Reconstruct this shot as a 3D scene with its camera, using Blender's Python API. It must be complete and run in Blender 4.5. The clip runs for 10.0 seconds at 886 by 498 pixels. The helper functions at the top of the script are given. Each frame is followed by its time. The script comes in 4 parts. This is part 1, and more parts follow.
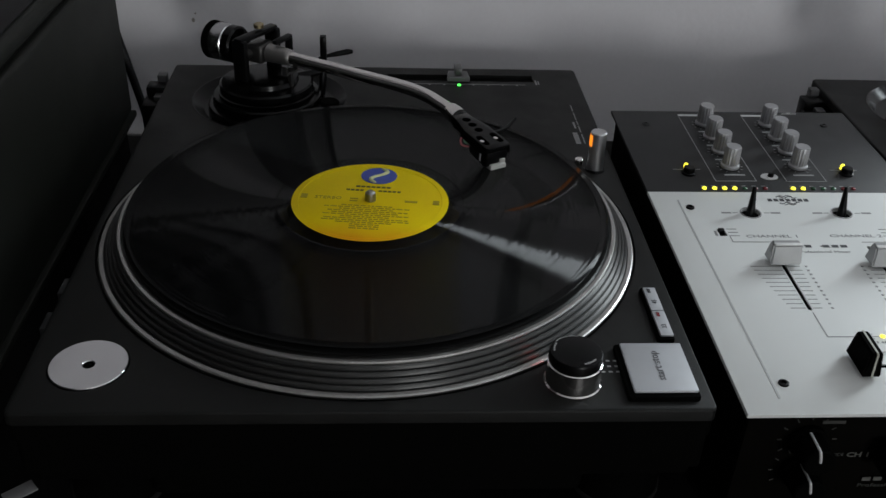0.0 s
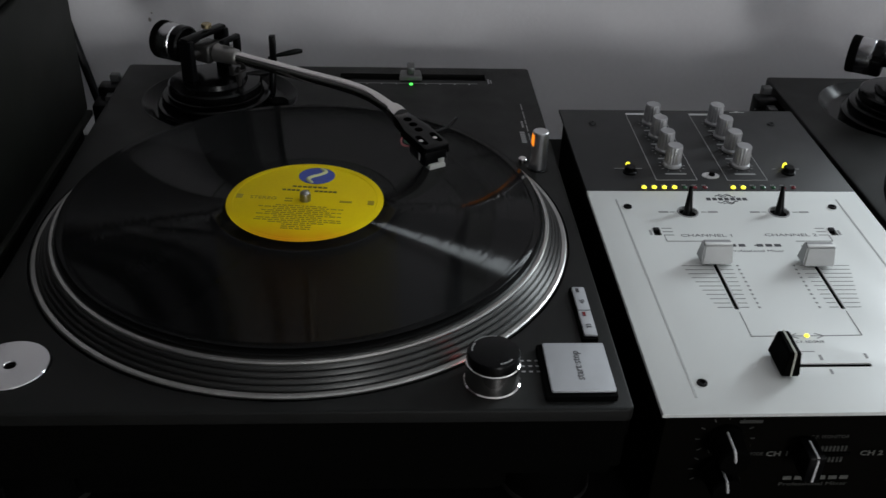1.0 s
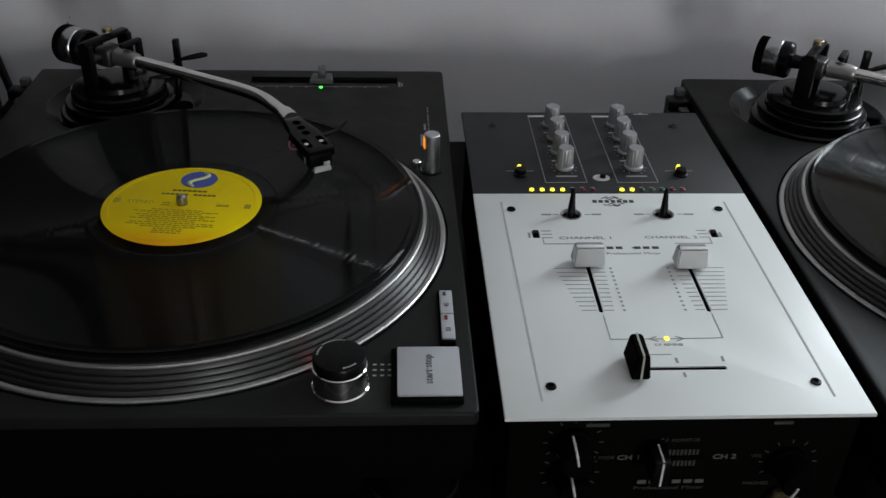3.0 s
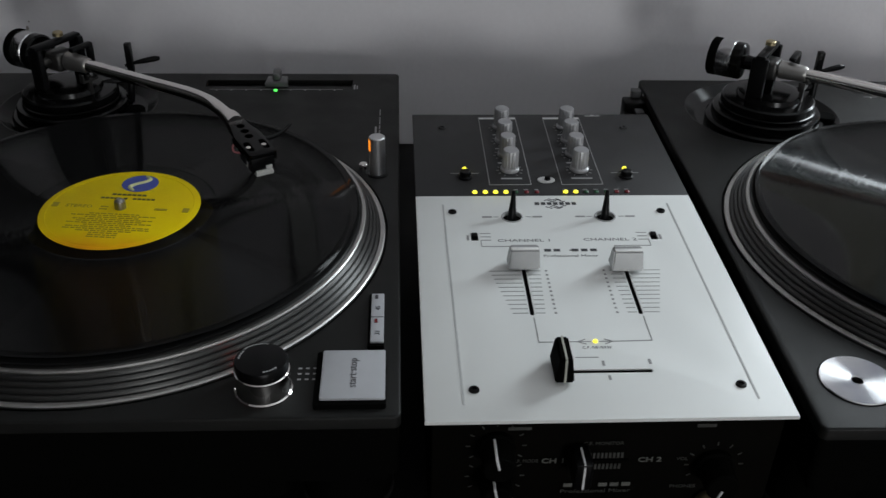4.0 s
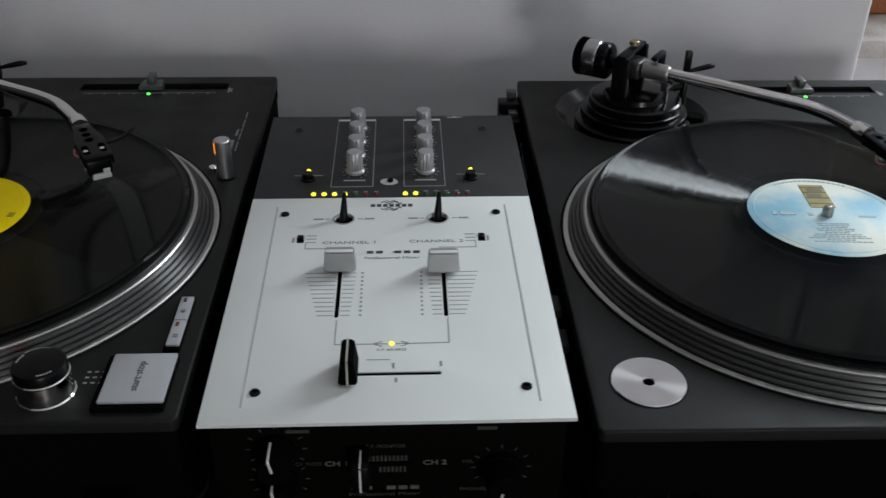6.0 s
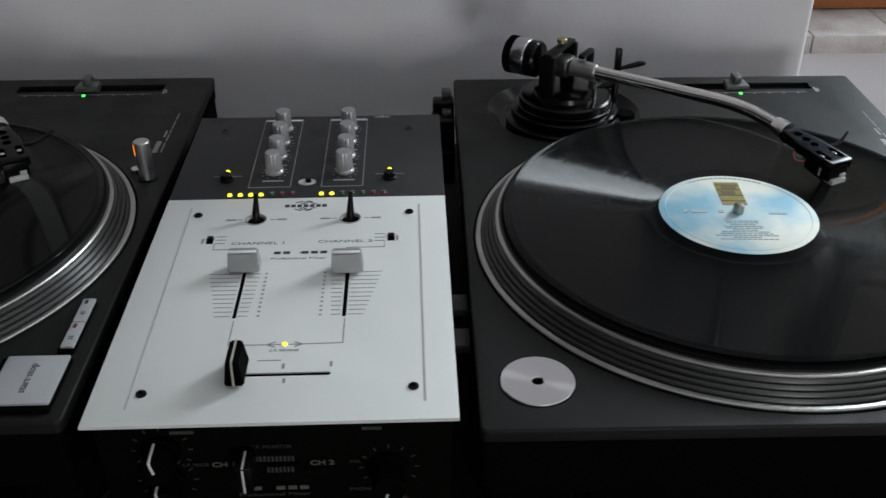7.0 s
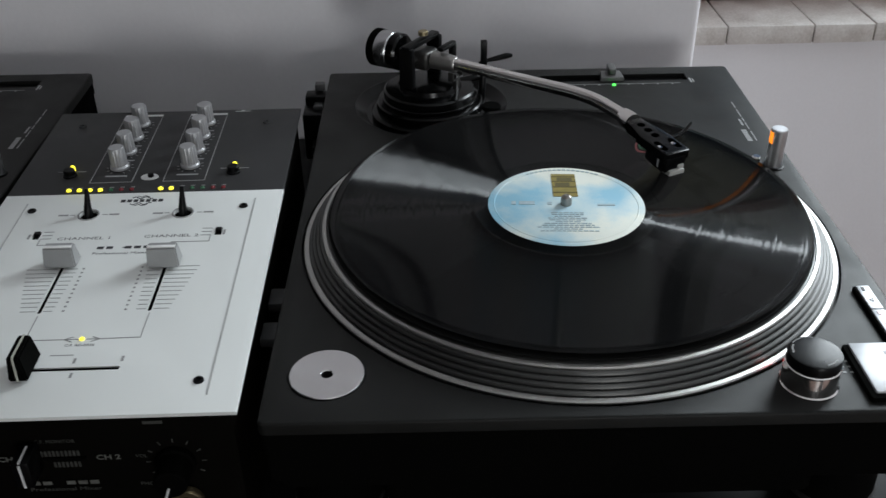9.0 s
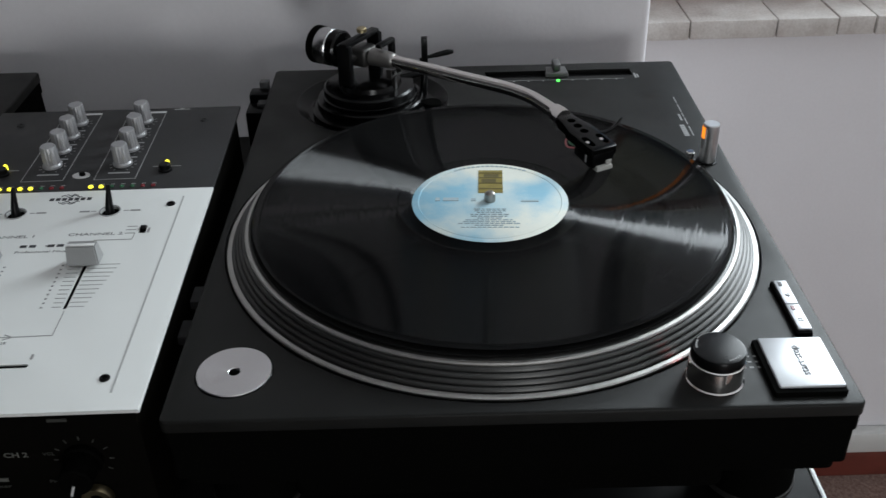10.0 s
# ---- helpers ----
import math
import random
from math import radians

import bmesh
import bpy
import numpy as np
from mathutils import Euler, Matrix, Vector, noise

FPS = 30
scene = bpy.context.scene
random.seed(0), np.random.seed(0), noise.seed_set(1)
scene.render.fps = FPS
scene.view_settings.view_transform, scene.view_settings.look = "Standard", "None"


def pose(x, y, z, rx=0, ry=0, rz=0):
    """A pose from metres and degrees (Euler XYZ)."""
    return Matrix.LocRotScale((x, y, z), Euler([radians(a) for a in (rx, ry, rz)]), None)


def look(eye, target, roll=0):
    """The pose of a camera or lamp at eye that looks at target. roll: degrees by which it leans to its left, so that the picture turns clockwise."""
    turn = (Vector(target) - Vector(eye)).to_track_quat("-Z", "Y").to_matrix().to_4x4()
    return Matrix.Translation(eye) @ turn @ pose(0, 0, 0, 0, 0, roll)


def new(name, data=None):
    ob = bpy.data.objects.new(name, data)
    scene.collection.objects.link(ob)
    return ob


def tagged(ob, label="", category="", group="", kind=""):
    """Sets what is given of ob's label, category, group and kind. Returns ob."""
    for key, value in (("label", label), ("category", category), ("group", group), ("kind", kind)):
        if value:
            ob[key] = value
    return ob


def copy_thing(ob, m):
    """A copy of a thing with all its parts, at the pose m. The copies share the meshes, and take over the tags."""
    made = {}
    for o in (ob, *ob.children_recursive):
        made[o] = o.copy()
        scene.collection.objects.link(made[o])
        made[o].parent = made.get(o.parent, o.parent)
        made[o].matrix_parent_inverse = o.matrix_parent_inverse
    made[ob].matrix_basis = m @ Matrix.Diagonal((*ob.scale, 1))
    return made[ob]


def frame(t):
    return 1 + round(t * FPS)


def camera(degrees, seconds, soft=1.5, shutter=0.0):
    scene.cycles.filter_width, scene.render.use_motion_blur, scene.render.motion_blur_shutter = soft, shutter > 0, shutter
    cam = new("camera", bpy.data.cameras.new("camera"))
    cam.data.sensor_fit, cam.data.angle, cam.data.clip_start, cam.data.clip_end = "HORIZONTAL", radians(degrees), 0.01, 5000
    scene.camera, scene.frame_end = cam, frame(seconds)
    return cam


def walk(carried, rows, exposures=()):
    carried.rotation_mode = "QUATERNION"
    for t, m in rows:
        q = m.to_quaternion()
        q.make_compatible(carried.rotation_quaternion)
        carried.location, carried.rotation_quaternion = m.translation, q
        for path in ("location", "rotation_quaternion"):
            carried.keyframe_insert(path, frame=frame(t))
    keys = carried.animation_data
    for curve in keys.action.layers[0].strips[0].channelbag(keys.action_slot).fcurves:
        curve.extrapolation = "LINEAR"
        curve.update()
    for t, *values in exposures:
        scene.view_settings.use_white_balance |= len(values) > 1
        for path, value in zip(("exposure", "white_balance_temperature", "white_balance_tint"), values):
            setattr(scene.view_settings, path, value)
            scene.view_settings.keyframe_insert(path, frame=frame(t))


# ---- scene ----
cam = camera(49.5, 10.0, soft=1.45, shutter=0.4)
EXPOSURE = 0.0
PATH = [
    (0, (-0.165, -0.356, 0.427), (-0.053, 1.331, -0.641), 2.3),
    (0.5, (-0.147, -0.357, 0.428), (-0.035, 1.329, -0.642), 2.3),
    (1, (-0.122, -0.358, 0.431), (-0.015, 1.326, -0.644), 2.1),
    (1.5, (-0.099, -0.358, 0.43), (0.006, 1.327, -0.642), 2.1),
    (2, (-0.078, -0.358, 0.432), (0.024, 1.326, -0.642), 2.0),
    (2.5, (-0.06, -0.359, 0.432), (0.04, 1.327, -0.64), 1.9),
    (4, (0.002, -0.36, 0.434), (0.088, 1.328, -0.634), 1.3),
    (4.5, (0.025, -0.361, 0.434), (0.108, 1.329, -0.632), 1.3),
    (5, (0.06, -0.362, 0.435), (0.133, 1.329, -0.631), 0.9),
    (5.5, (0.09, -0.362, 0.434), (0.159, 1.33, -0.629), 0.8),
    (7, (0.185, -0.364, 0.436), (0.227, 1.326, -0.633), -0.2),
    (7.5, (0.215, -0.364, 0.434), (0.254, 1.327, -0.632), -0.4),
    (8, (0.247, -0.365, 0.434), (0.277, 1.324, -0.636), -0.7),
    (8.5, (0.274, -0.366, 0.434), (0.302, 1.322, -0.639), -0.9),
    (9, (0.301, -0.366, 0.433), (0.326, 1.319, -0.644), -0.9),
    (9.5, (0.325, -0.366, 0.433), (0.345, 1.316, -0.648), -1.1),
    (10, (0.353, -0.367, 0.432), (0.367, 1.314, -0.65), -1.4),
]
walk(cam, [(t, look(eye, target, roll)) for t, eye, target, roll in PATH], [(0, EXPOSURE), (10, EXPOSURE)])

# ---- world and light ----
world = bpy.data.worlds.new("sky")
scene.world = world
world.use_nodes = True
wn = world.node_tree
sky = wn.nodes.new("ShaderNodeTexSky")
sky.sky_type, sky.sun_disc = "NISHITA", False
sky.sun_elevation, sky.sun_rotation = radians(35), radians(200)
wn.links.new(sky.outputs[0], wn.nodes["Background"].inputs[0])
wn.nodes["Background"].inputs[1].default_value = 0.05


def window_light(name, eye, target, width, height, watts, colour):
    data = bpy.data.lights.new(name, "AREA")
    data.shape, data.size, data.size_y = "RECTANGLE", width, height
    data.energy, data.color = watts, colour
    ob = new(name, data)
    ob.matrix_world = look(eye, target)
    return ob


# daylight in the opening of the window beside the decks, and in the far window across the room
window_light("window_daylight", (1.25, 0.862, 0.78), (1.25, -1.0, 0.78), 0.62, 0.85, 35.0, (0.86, 0.95, 1.0))
window_light("far_window_daylight", (1.22, -3.72, 0.40), (0.10, 0.53, 0.12), 0.80, 0.76, 34.0, (0.96, 0.985, 1.0))


# ---- helpers for meshes ----
def bm_join(*parts):
    out = bmesh.new()
    for b in parts:
        me = bpy.data.meshes.new("tmp")
        b.to_mesh(me)
        out.from_mesh(me)
        bpy.data.meshes.remove(me)
        b.free()
    return out


def moved(b, m):
    bmesh.ops.transform(b, matrix=m, verts=b.verts)
    return b


def box(x0, x1, y0, y1, z0, z1, bev=0.0, seg=2):
    b = bmesh.new()
    bmesh.ops.create_cube(b, size=1)
    bmesh.ops.transform(b, matrix=Matrix.Translation(((x0 + x1) / 2, (y0 + y1) / 2, (z0 + z1) / 2)) @ Matrix.Diagonal((x1 - x0, y1 - y0, z1 - z0, 1)), verts=b.verts)
    if bev:
        bmesh.ops.bevel(b, geom=list(b.edges), offset=bev, segments=seg, affect="EDGES", profile=0.5)
    return b


def lathe(profile, seg=64, at=(0, 0, 0)):
    """A turned body about z: profile of (radius, height), closed on the axis where the radius is 0."""
    b = bmesh.new()
    rings = []
    for r, z in profile:
        if r < 1e-6:
            rings.append([b.verts.new((at[0], at[1], at[2] + z))])
        else:
            rings.append([b.verts.new((at[0] + r * math.cos(2 * math.pi * k / seg), at[1] + r * math.sin(2 * math.pi * k / seg), at[2] + z)) for k in range(seg)])
    for lo, hi in zip(rings, rings[1:]):
        for k in range(seg):
            n = (k + 1) % seg
            if len(lo) == 1 and len(hi) == 1:
                continue
            if len(lo) == 1:
                b.faces.new((lo[0], hi[n], hi[k]))
            elif len(hi) == 1:
                b.faces.new((lo[k], lo[n], hi[0]))
            else:
                b.faces.new((lo[k], lo[n], hi[n], hi[k]))
    bmesh.ops.recalc_face_normals(b, faces=b.faces)
    return b


def tube(points, radii, seg=16, smooth_steps=6):
    """A round bar along a smooth line through the points."""
    pts = [Vector(p) for p in points]
    if isinstance(radii, (int, float)):
        radii = [radii] * len(pts)
    line, rad = [], []
    for i in range(len(pts) - 1):
        p0, p1, p2, p3 = pts[max(i - 1, 0)], pts[i], pts[i + 1], pts[min(i + 2, len(pts) - 1)]
        for s in range(smooth_steps):
            t = s / smooth_steps
            line.append(0.5 * ((2 * p1) + (p2 - p0) * t + (2 * p0 - 5 * p1 + 4 * p2 - p3) * t * t + (3 * p1 - p0 - 3 * p2 + p3) * t ** 3))
            rad.append(radii[i] * (1 - t) + radii[i + 1] * t)
    line.append(pts[-1])
    rad.append(radii[-1])
    b = bmesh.new()
    up = Vector((0, 0, 1))
    if abs((line[1] - line[0]).normalized().z) > 0.9:
        up = Vector((1, 0, 0))
    rings = []
    for i, p in enumerate(line):
        d = (line[min(i + 1, len(line) - 1)] - line[max(i - 1, 0)]).normalized()
        side = d.cross(up).normalized()
        up = side.cross(d).normalized()
        rings.append([b.verts.new(p + rad[i] * (math.cos(2 * math.pi * k / seg) * side + math.sin(2 * math.pi * k / seg) * up)) for k in range(seg)])
    for lo, hi in zip(rings, rings[1:]):
        for k in range(seg):
            b.faces.new((lo[k], lo[(k + 1) % seg], hi[(k + 1) % seg], hi[k]))
    b.faces.new(rings[0][::-1])
    b.faces.new(rings[-1])
    bmesh.ops.recalc_face_normals(b, faces=b.faces)
    return b


def prism(outline, z0, z1, bev=0.0, seg=2):
    b = bmesh.new()
    lo = [b.verts.new((x, y, z0)) for x, y in outline]
    hi = [b.verts.new((x, y, z1)) for x, y in outline]
    b.faces.new(lo[::-1])
    b.faces.new(hi)
    for k in range(len(outline)):
        n = (k + 1) % len(outline)
        b.faces.new((lo[k], lo[n], hi[n], hi[k]))
    bmesh.ops.recalc_face_normals(b, faces=b.faces)
    if bev:
        bmesh.ops.bevel(b, geom=[e for e in b.edges if all(v in hi for v in e.verts)], offset=bev, segments=seg, affect="EDGES", profile=0.5)
    return b


def rounded(x0, x1, y0, y1, r, n=5):
    out = []
    for cx, cy, a in ((x1 - r, y0 + r, -90), (x1 - r, y1 - r, 0), (x0 + r, y1 - r, 90), (x0 + r, y0 + r, 180)):
        out += [(cx + r * math.cos(radians(a + 90 * k / n)), cy + r * math.sin(radians(a + 90 * k / n))) for k in range(n + 1)]
    return out


def mesh_of(name, b, sharp=32):
    for f in b.faces:
        f.smooth = True
    for e in b.edges:
        if len(e.link_faces) == 2:
            e.smooth = e.calc_face_angle(0) < radians(sharp)
    me = bpy.data.meshes.new(name)
    b.to_mesh(me)
    b.free()
    return me


def part(name, b, material, parent, label=""):
    ob = new(name, mesh_of(name, b))
    ob.data.materials.append(material)
    ob.parent = parent
    if label:
        ob["label"] = label
    return ob


def many(name, pieces, mat, parent, m=None):
    """Each piece a part of its own."""
    for b in pieces:
        part(name, moved(b, m) if m is not None else b, mat, parent)


def thing(name, m, label, category, group="", kind=""):
    ob = new(name)
    ob.empty_display_size = 0.05
    ob.matrix_basis = m
    return tagged(ob, label, category, group, kind)


def solid(name, b, material, label, category, group="", kind="", m=None):
    ob = new(name, mesh_of(name, b))
    ob.data.materials.append(material)
    if m is not None:
        ob.matrix_basis = m
    return tagged(ob, label, category, group, kind)


def carved(body, *cutters):
    """body less the cutters."""
    made = []
    for b in (body, *cutters):
        me = bpy.data.meshes.new("tmp")
        b.to_mesh(me)
        b.free()
        made.append(new("tmp", me))
    for c in made[1:]:
        mod = made[0].modifiers.new("cut", "BOOLEAN")
        mod.object, mod.operation, mod.solver = c, "DIFFERENCE", "EXACT"
    bpy.context.view_layer.update()
    got = bpy.data.meshes.new_from_object(made[0].evaluated_get(bpy.context.evaluated_depsgraph_get()))
    out = bmesh.new()
    out.from_mesh(got)
    bpy.data.meshes.remove(got)
    for o in made:
        me = o.data
        bpy.data.objects.remove(o)
        bpy.data.meshes.remove(me)
    return out


def words(text, size, m, wide=1.0, bold=0.0, thick=0.0001, align="CENTER"):
    """Raised lettering in the built-in font, its middle at m."""
    data = bpy.data.curves.new("tmp", "FONT")
    data.body, data.size, data.extrude, data.offset = text, size, thick, bold
    data.align_x, data.align_y = align, "CENTER"
    data.resolution_u = 2
    ob = new("tmp", data)
    bpy.context.view_layer.update()
    me = bpy.data.meshes.new_from_object(ob.evaluated_get(bpy.context.evaluated_depsgraph_get()))
    b = bmesh.new()
    b.from_mesh(me)
    bpy.data.objects.remove(ob)
    bpy.data.curves.remove(data)
    bpy.data.meshes.remove(me)
    return moved(b, m @ Matrix.Diagonal((wide, 1, 1, 1)))


def bar(x0, x1, y0, y1, z, t=0.0002):
    return box(x0, x1, y0, y1, z - 0.0003, z + t)


def stroke(x0, y0, x1, y1, w, z, t=0.0002):
    """A thin straight printed line."""
    d = Vector((x1 - x0, y1 - y0))
    n = Vector((-d.y, d.x)).normalized() * w / 2
    return prism([(x0 - n.x, y0 - n.y), (x1 - n.x, y1 - n.y), (x1 + n.x, y1 + n.y), (x0 + n.x, y0 + n.y)], z - 0.0002, z + t)


# ---- materials ----
def material(name, colour, rough=0.5, metal=0.0, vary=0.08, scale=40.0, bump=0.0, bump_scale=400.0, spec=0.5, second=None, coat=0.0):
    """A surface with slow blotches and fine grain in colour and gloss, and fine relief."""
    m = bpy.data.materials.new(name)
    m.use_nodes = True
    nt = m.node_tree
    p = nt.nodes["Principled BSDF"]
    p.inputs["Metallic"].default_value = metal
    p.inputs["Specular IOR Level"].default_value = spec
    p.inputs["Coat Weight"].default_value = coat
    tc = nt.nodes.new("ShaderNodeTexCoord")
    big = nt.nodes.new("ShaderNodeTexNoise")
    big.inputs["Scale"].default_value = scale
    big.inputs["Detail"].default_value = 5
    fine = nt.nodes.new("ShaderNodeTexNoise")
    fine.inputs["Scale"].default_value = bump_scale
    fine.inputs["Detail"].default_value = 3
    for n in (big, fine):
        nt.links.new(tc.outputs["Object"], n.inputs["Vector"])
    mix = nt.nodes.new("ShaderNodeMix")
    mix.data_type = "RGBA"
    ramp = nt.nodes.new("ShaderNodeMapRange")
    ramp.inputs[1].default_value, ramp.inputs[2].default_value = 0.3, 0.7
    add = nt.nodes.new("ShaderNodeMath")
    add.operation = "MULTIPLY_ADD"
    add.inputs[1].default_value = 0.35
    nt.links.new(fine.outputs[0], add.inputs[0])
    sub = nt.nodes.new("ShaderNodeMath")
    sub.operation = "MULTIPLY"
    sub.inputs[1].default_value = 0.65
    nt.links.new(big.outputs[0], sub.inputs[0])
    nt.links.new(sub.outputs[0], add.inputs[2])
    nt.links.new(add.outputs[0], ramp.inputs[0])
    nt.links.new(ramp.outputs[0], mix.inputs[0])
    lo = second or [c * (1 - vary) for c in colour]
    hi = [min(c * (1 + vary), 1) for c in colour]
    mix.inputs[6].default_value, mix.inputs[7].default_value = (*lo, 1), (*hi, 1)
    nt.links.new(mix.outputs[2], p.inputs["Base Color"])
    rr = nt.nodes.new("ShaderNodeMapRange")
    rr.inputs[1].default_value, rr.inputs[2].default_value = 0.3, 0.7
    rr.inputs[3].default_value, rr.inputs[4].default_value = rough * 0.85, min(rough * 1.15, 1)
    nt.links.new(big.outputs[0], rr.inputs[0])
    nt.links.new(rr.outputs[0], p.inputs["Roughness"])
    if bump:
        bp = nt.nodes.new("ShaderNodeBump")
        bp.inputs["Strength"].default_value = bump
        bp.inputs["Distance"].default_value = 0.0004
        nt.links.new(fine.outputs[0], bp.inputs["Height"])
        nt.links.new(bp.outputs[0], p.inputs["Normal"])
    return m


def glow(name, colour, strength):
    m = bpy.data.materials.new(name)
    m.use_nodes = True
    p = m.node_tree.nodes["Principled BSDF"]
    p.inputs["Base Color"].default_value = (*colour, 1)
    p.inputs["Emission Color"].default_value = (*colour, 1)
    p.inputs["Emission Strength"].default_value = strength
    return m


def brushed(name, colour, rough, ridges=0.0):
    """Turned metal with fine rings round its own axis."""
    m = bpy.data.materials.new(name)
    m.use_nodes = True
    nt = m.node_tree
    p = nt.nodes["Principled BSDF"]
    p.inputs["Metallic"].default_value = 1.0
    p.inputs["Roughness"].default_value = rough
    p.inputs["Anisotropic"].default_value = 0.9
    p.inputs["Anisotropic Rotation"].default_value = 0.25
    tan = nt.nodes.new("ShaderNodeTangent")
    tan.direction_type, tan.axis = "RADIAL", "Z"
    nt.links.new(tan.outputs[0], p.inputs["Tangent"])
    tc = nt.nodes.new("ShaderNodeTexCoord")
    ln = nt.nodes.new("ShaderNodeVectorMath")
    ln.operation = "LENGTH"
    nt.links.new(tc.outputs["Object"], ln.inputs[0])
    no = nt.nodes.new("ShaderNodeTexNoise")
    no.noise_dimensions = "1D"
    no.inputs["Scale"].default_value = 1500
    nt.links.new(ln.outputs["Value"], no.inputs["W"])
    mix = nt.nodes.new("ShaderNodeMix")
    mix.data_type = "RGBA"
    mix.inputs[6].default_value = (*[c * 0.82 for c in colour], 1)
    mix.inputs[7].default_value = (*colour, 1)
    nt.links.new(no.outputs[0], mix.inputs[0])
    nt.links.new(mix.outputs[2], p.inputs["Base Color"])
    if ridges:
        flat = nt.nodes.new("ShaderNodeVectorMath")
        flat.operation = "MULTIPLY"
        flat.inputs[1].default_value = (1, 1, 0)
        nt.links.new(tc.outputs["Object"], flat.inputs[0])
        out = nt.nodes.new("ShaderNodeVectorMath")
        out.operation = "NORMALIZE"
        nt.links.new(flat.outputs[0], out.inputs[0])
        turn = nt.nodes.new("ShaderNodeVectorTransform")
        turn.vector_type, turn.convert_from, turn.convert_to = "VECTOR", "OBJECT", "WORLD"
        nt.links.new(out.outputs[0], turn.inputs[0])
        wave = nt.nodes.new("ShaderNodeMath")
        wave.operation = "MULTIPLY"
        wave.inputs[1].default_value = 42000.0
        nt.links.new(ln.outputs["Value"], wave.inputs[0])
        sine = nt.nodes.new("ShaderNodeMath")
        sine.operation = "SINE"
        nt.links.new(wave.outputs[0], sine.inputs[0])
        amp = nt.nodes.new("ShaderNodeMath")
        amp.operation = "MULTIPLY"
        amp.inputs[1].default_value = ridges
        nt.links.new(sine.outputs[0], amp.inputs[0])
        lean = nt.nodes.new("ShaderNodeVectorMath")
        lean.operation = "SCALE"
        nt.links.new(turn.outputs[0], lean.inputs[0])
        nt.links.new(amp.outputs[0], lean.inputs["Scale"])
        geo = nt.nodes.new("ShaderNodeNewGeometry")
        total = nt.nodes.new("ShaderNodeVectorMath")
        total.operation = "ADD"
        nt.links.new(geo.outputs["Normal"], total.inputs[0])
        nt.links.new(lean.outputs[0], total.inputs[1])
        unit = nt.nodes.new("ShaderNodeVectorMath")
        unit.operation = "NORMALIZE"
        nt.links.new(total.outputs[0], unit.inputs[0])
        nt.links.new(unit.outputs[0], p.inputs["Normal"])
        p.inputs["Anisotropic"].default_value = 0.0
    return m


def vinyl_material():
    """Black vinyl: the walls of the fine grooves lean outwards and inwards in turn; smooth gaps part the tracks."""
    m = bpy.data.materials.new("vinyl")
    m.use_nodes = True
    nt = m.node_tree
    p = nt.nodes["Principled BSDF"]
    p.inputs["Base Color"].default_value = (0.0016, 0.0017, 0.0019, 1)
    p.inputs["Specular IOR Level"].default_value = 0.09

    def math_node(op, a, b=None):
        n = nt.nodes.new("ShaderNodeMath")
        n.operation = op
        for k, v in enumerate((a, b)):
            if isinstance(v, (int, float)):
                n.inputs[k].default_value = v
            elif v is not None:
                nt.links.new(v, n.inputs[k])
        return n.outputs[0]

    def vec(op, a, b=None, scale=None):
        n = nt.nodes.new("ShaderNodeVectorMath")
        n.operation = op
        for k, v in enumerate((a, b)):
            if isinstance(v, tuple):
                n.inputs[k].default_value = v
            elif v is not None:
                nt.links.new(v, n.inputs[k])
        if scale is not None:
            nt.links.new(scale, n.inputs["Scale"])
        return n.outputs["Value"] if op == "LENGTH" else n.outputs[0]

    tc = nt.nodes.new("ShaderNodeTexCoord")
    flat = vec("MULTIPLY", tc.outputs["Object"], (1, 1, 0))
    r = vec("LENGTH", flat)
    out = vec("NORMALIZE", flat)
    turn = nt.nodes.new("ShaderNodeVectorTransform")
    turn.vector_type, turn.convert_from, turn.convert_to = "VECTOR", "OBJECT", "WORLD"
    nt.links.new(out, turn.inputs[0])
    bands = nt.nodes.new("ShaderNodeTexNoise")
    bands.noise_dimensions = "1D"
    bands.inputs["Scale"].default_value = 420
    bands.inputs["Detail"].default_value = 4
    nt.links.new(r, bands.inputs["W"])
    # gaps between the tracks, unevenly spaced
    slow = nt.nodes.new("ShaderNodeTexNoise")
    slow.noise_dimensions = "1D"
    slow.inputs["Scale"].default_value = 40
    nt.links.new(r, slow.inputs["W"])
    place = math_node("ADD", math_node("DIVIDE", r, 0.0150), math_node("MULTIPLY", slow.outputs[0], 0.9))
    gap = math_node("LESS_THAN", math_node("FRACT", place), 0.035)
    outer = math_node("GREATER_THAN", r, 0.1465)
    smooth = math_node("MAXIMUM", gap, outer)
    depth = math_node("MULTIPLY_ADD", bands.outputs[0], 0.20)
    depth.node.inputs[2].default_value = 0.70
    keep = math_node("SUBTRACT", 1.0, math_node("MULTIPLY", smooth, 0.13))
    slope = math_node("MULTIPLY", math_node("MULTIPLY", math_node("MAXIMUM", -1.0, math_node("MINIMUM", 1.0, math_node("MULTIPLY", math_node("SINE", math_node("MULTIPLY", r, 36000.0)), 5.0))), depth), keep)
    geo = nt.nodes.new("ShaderNodeNewGeometry")
    lean = vec("SCALE", turn.outputs[0], None, slope)
    nt.links.new(vec("NORMALIZE", vec("ADD", geo.outputs["Normal"], lean)), p.inputs["Normal"])
    p.inputs["Roughness"].default_value = 0.105
    return m


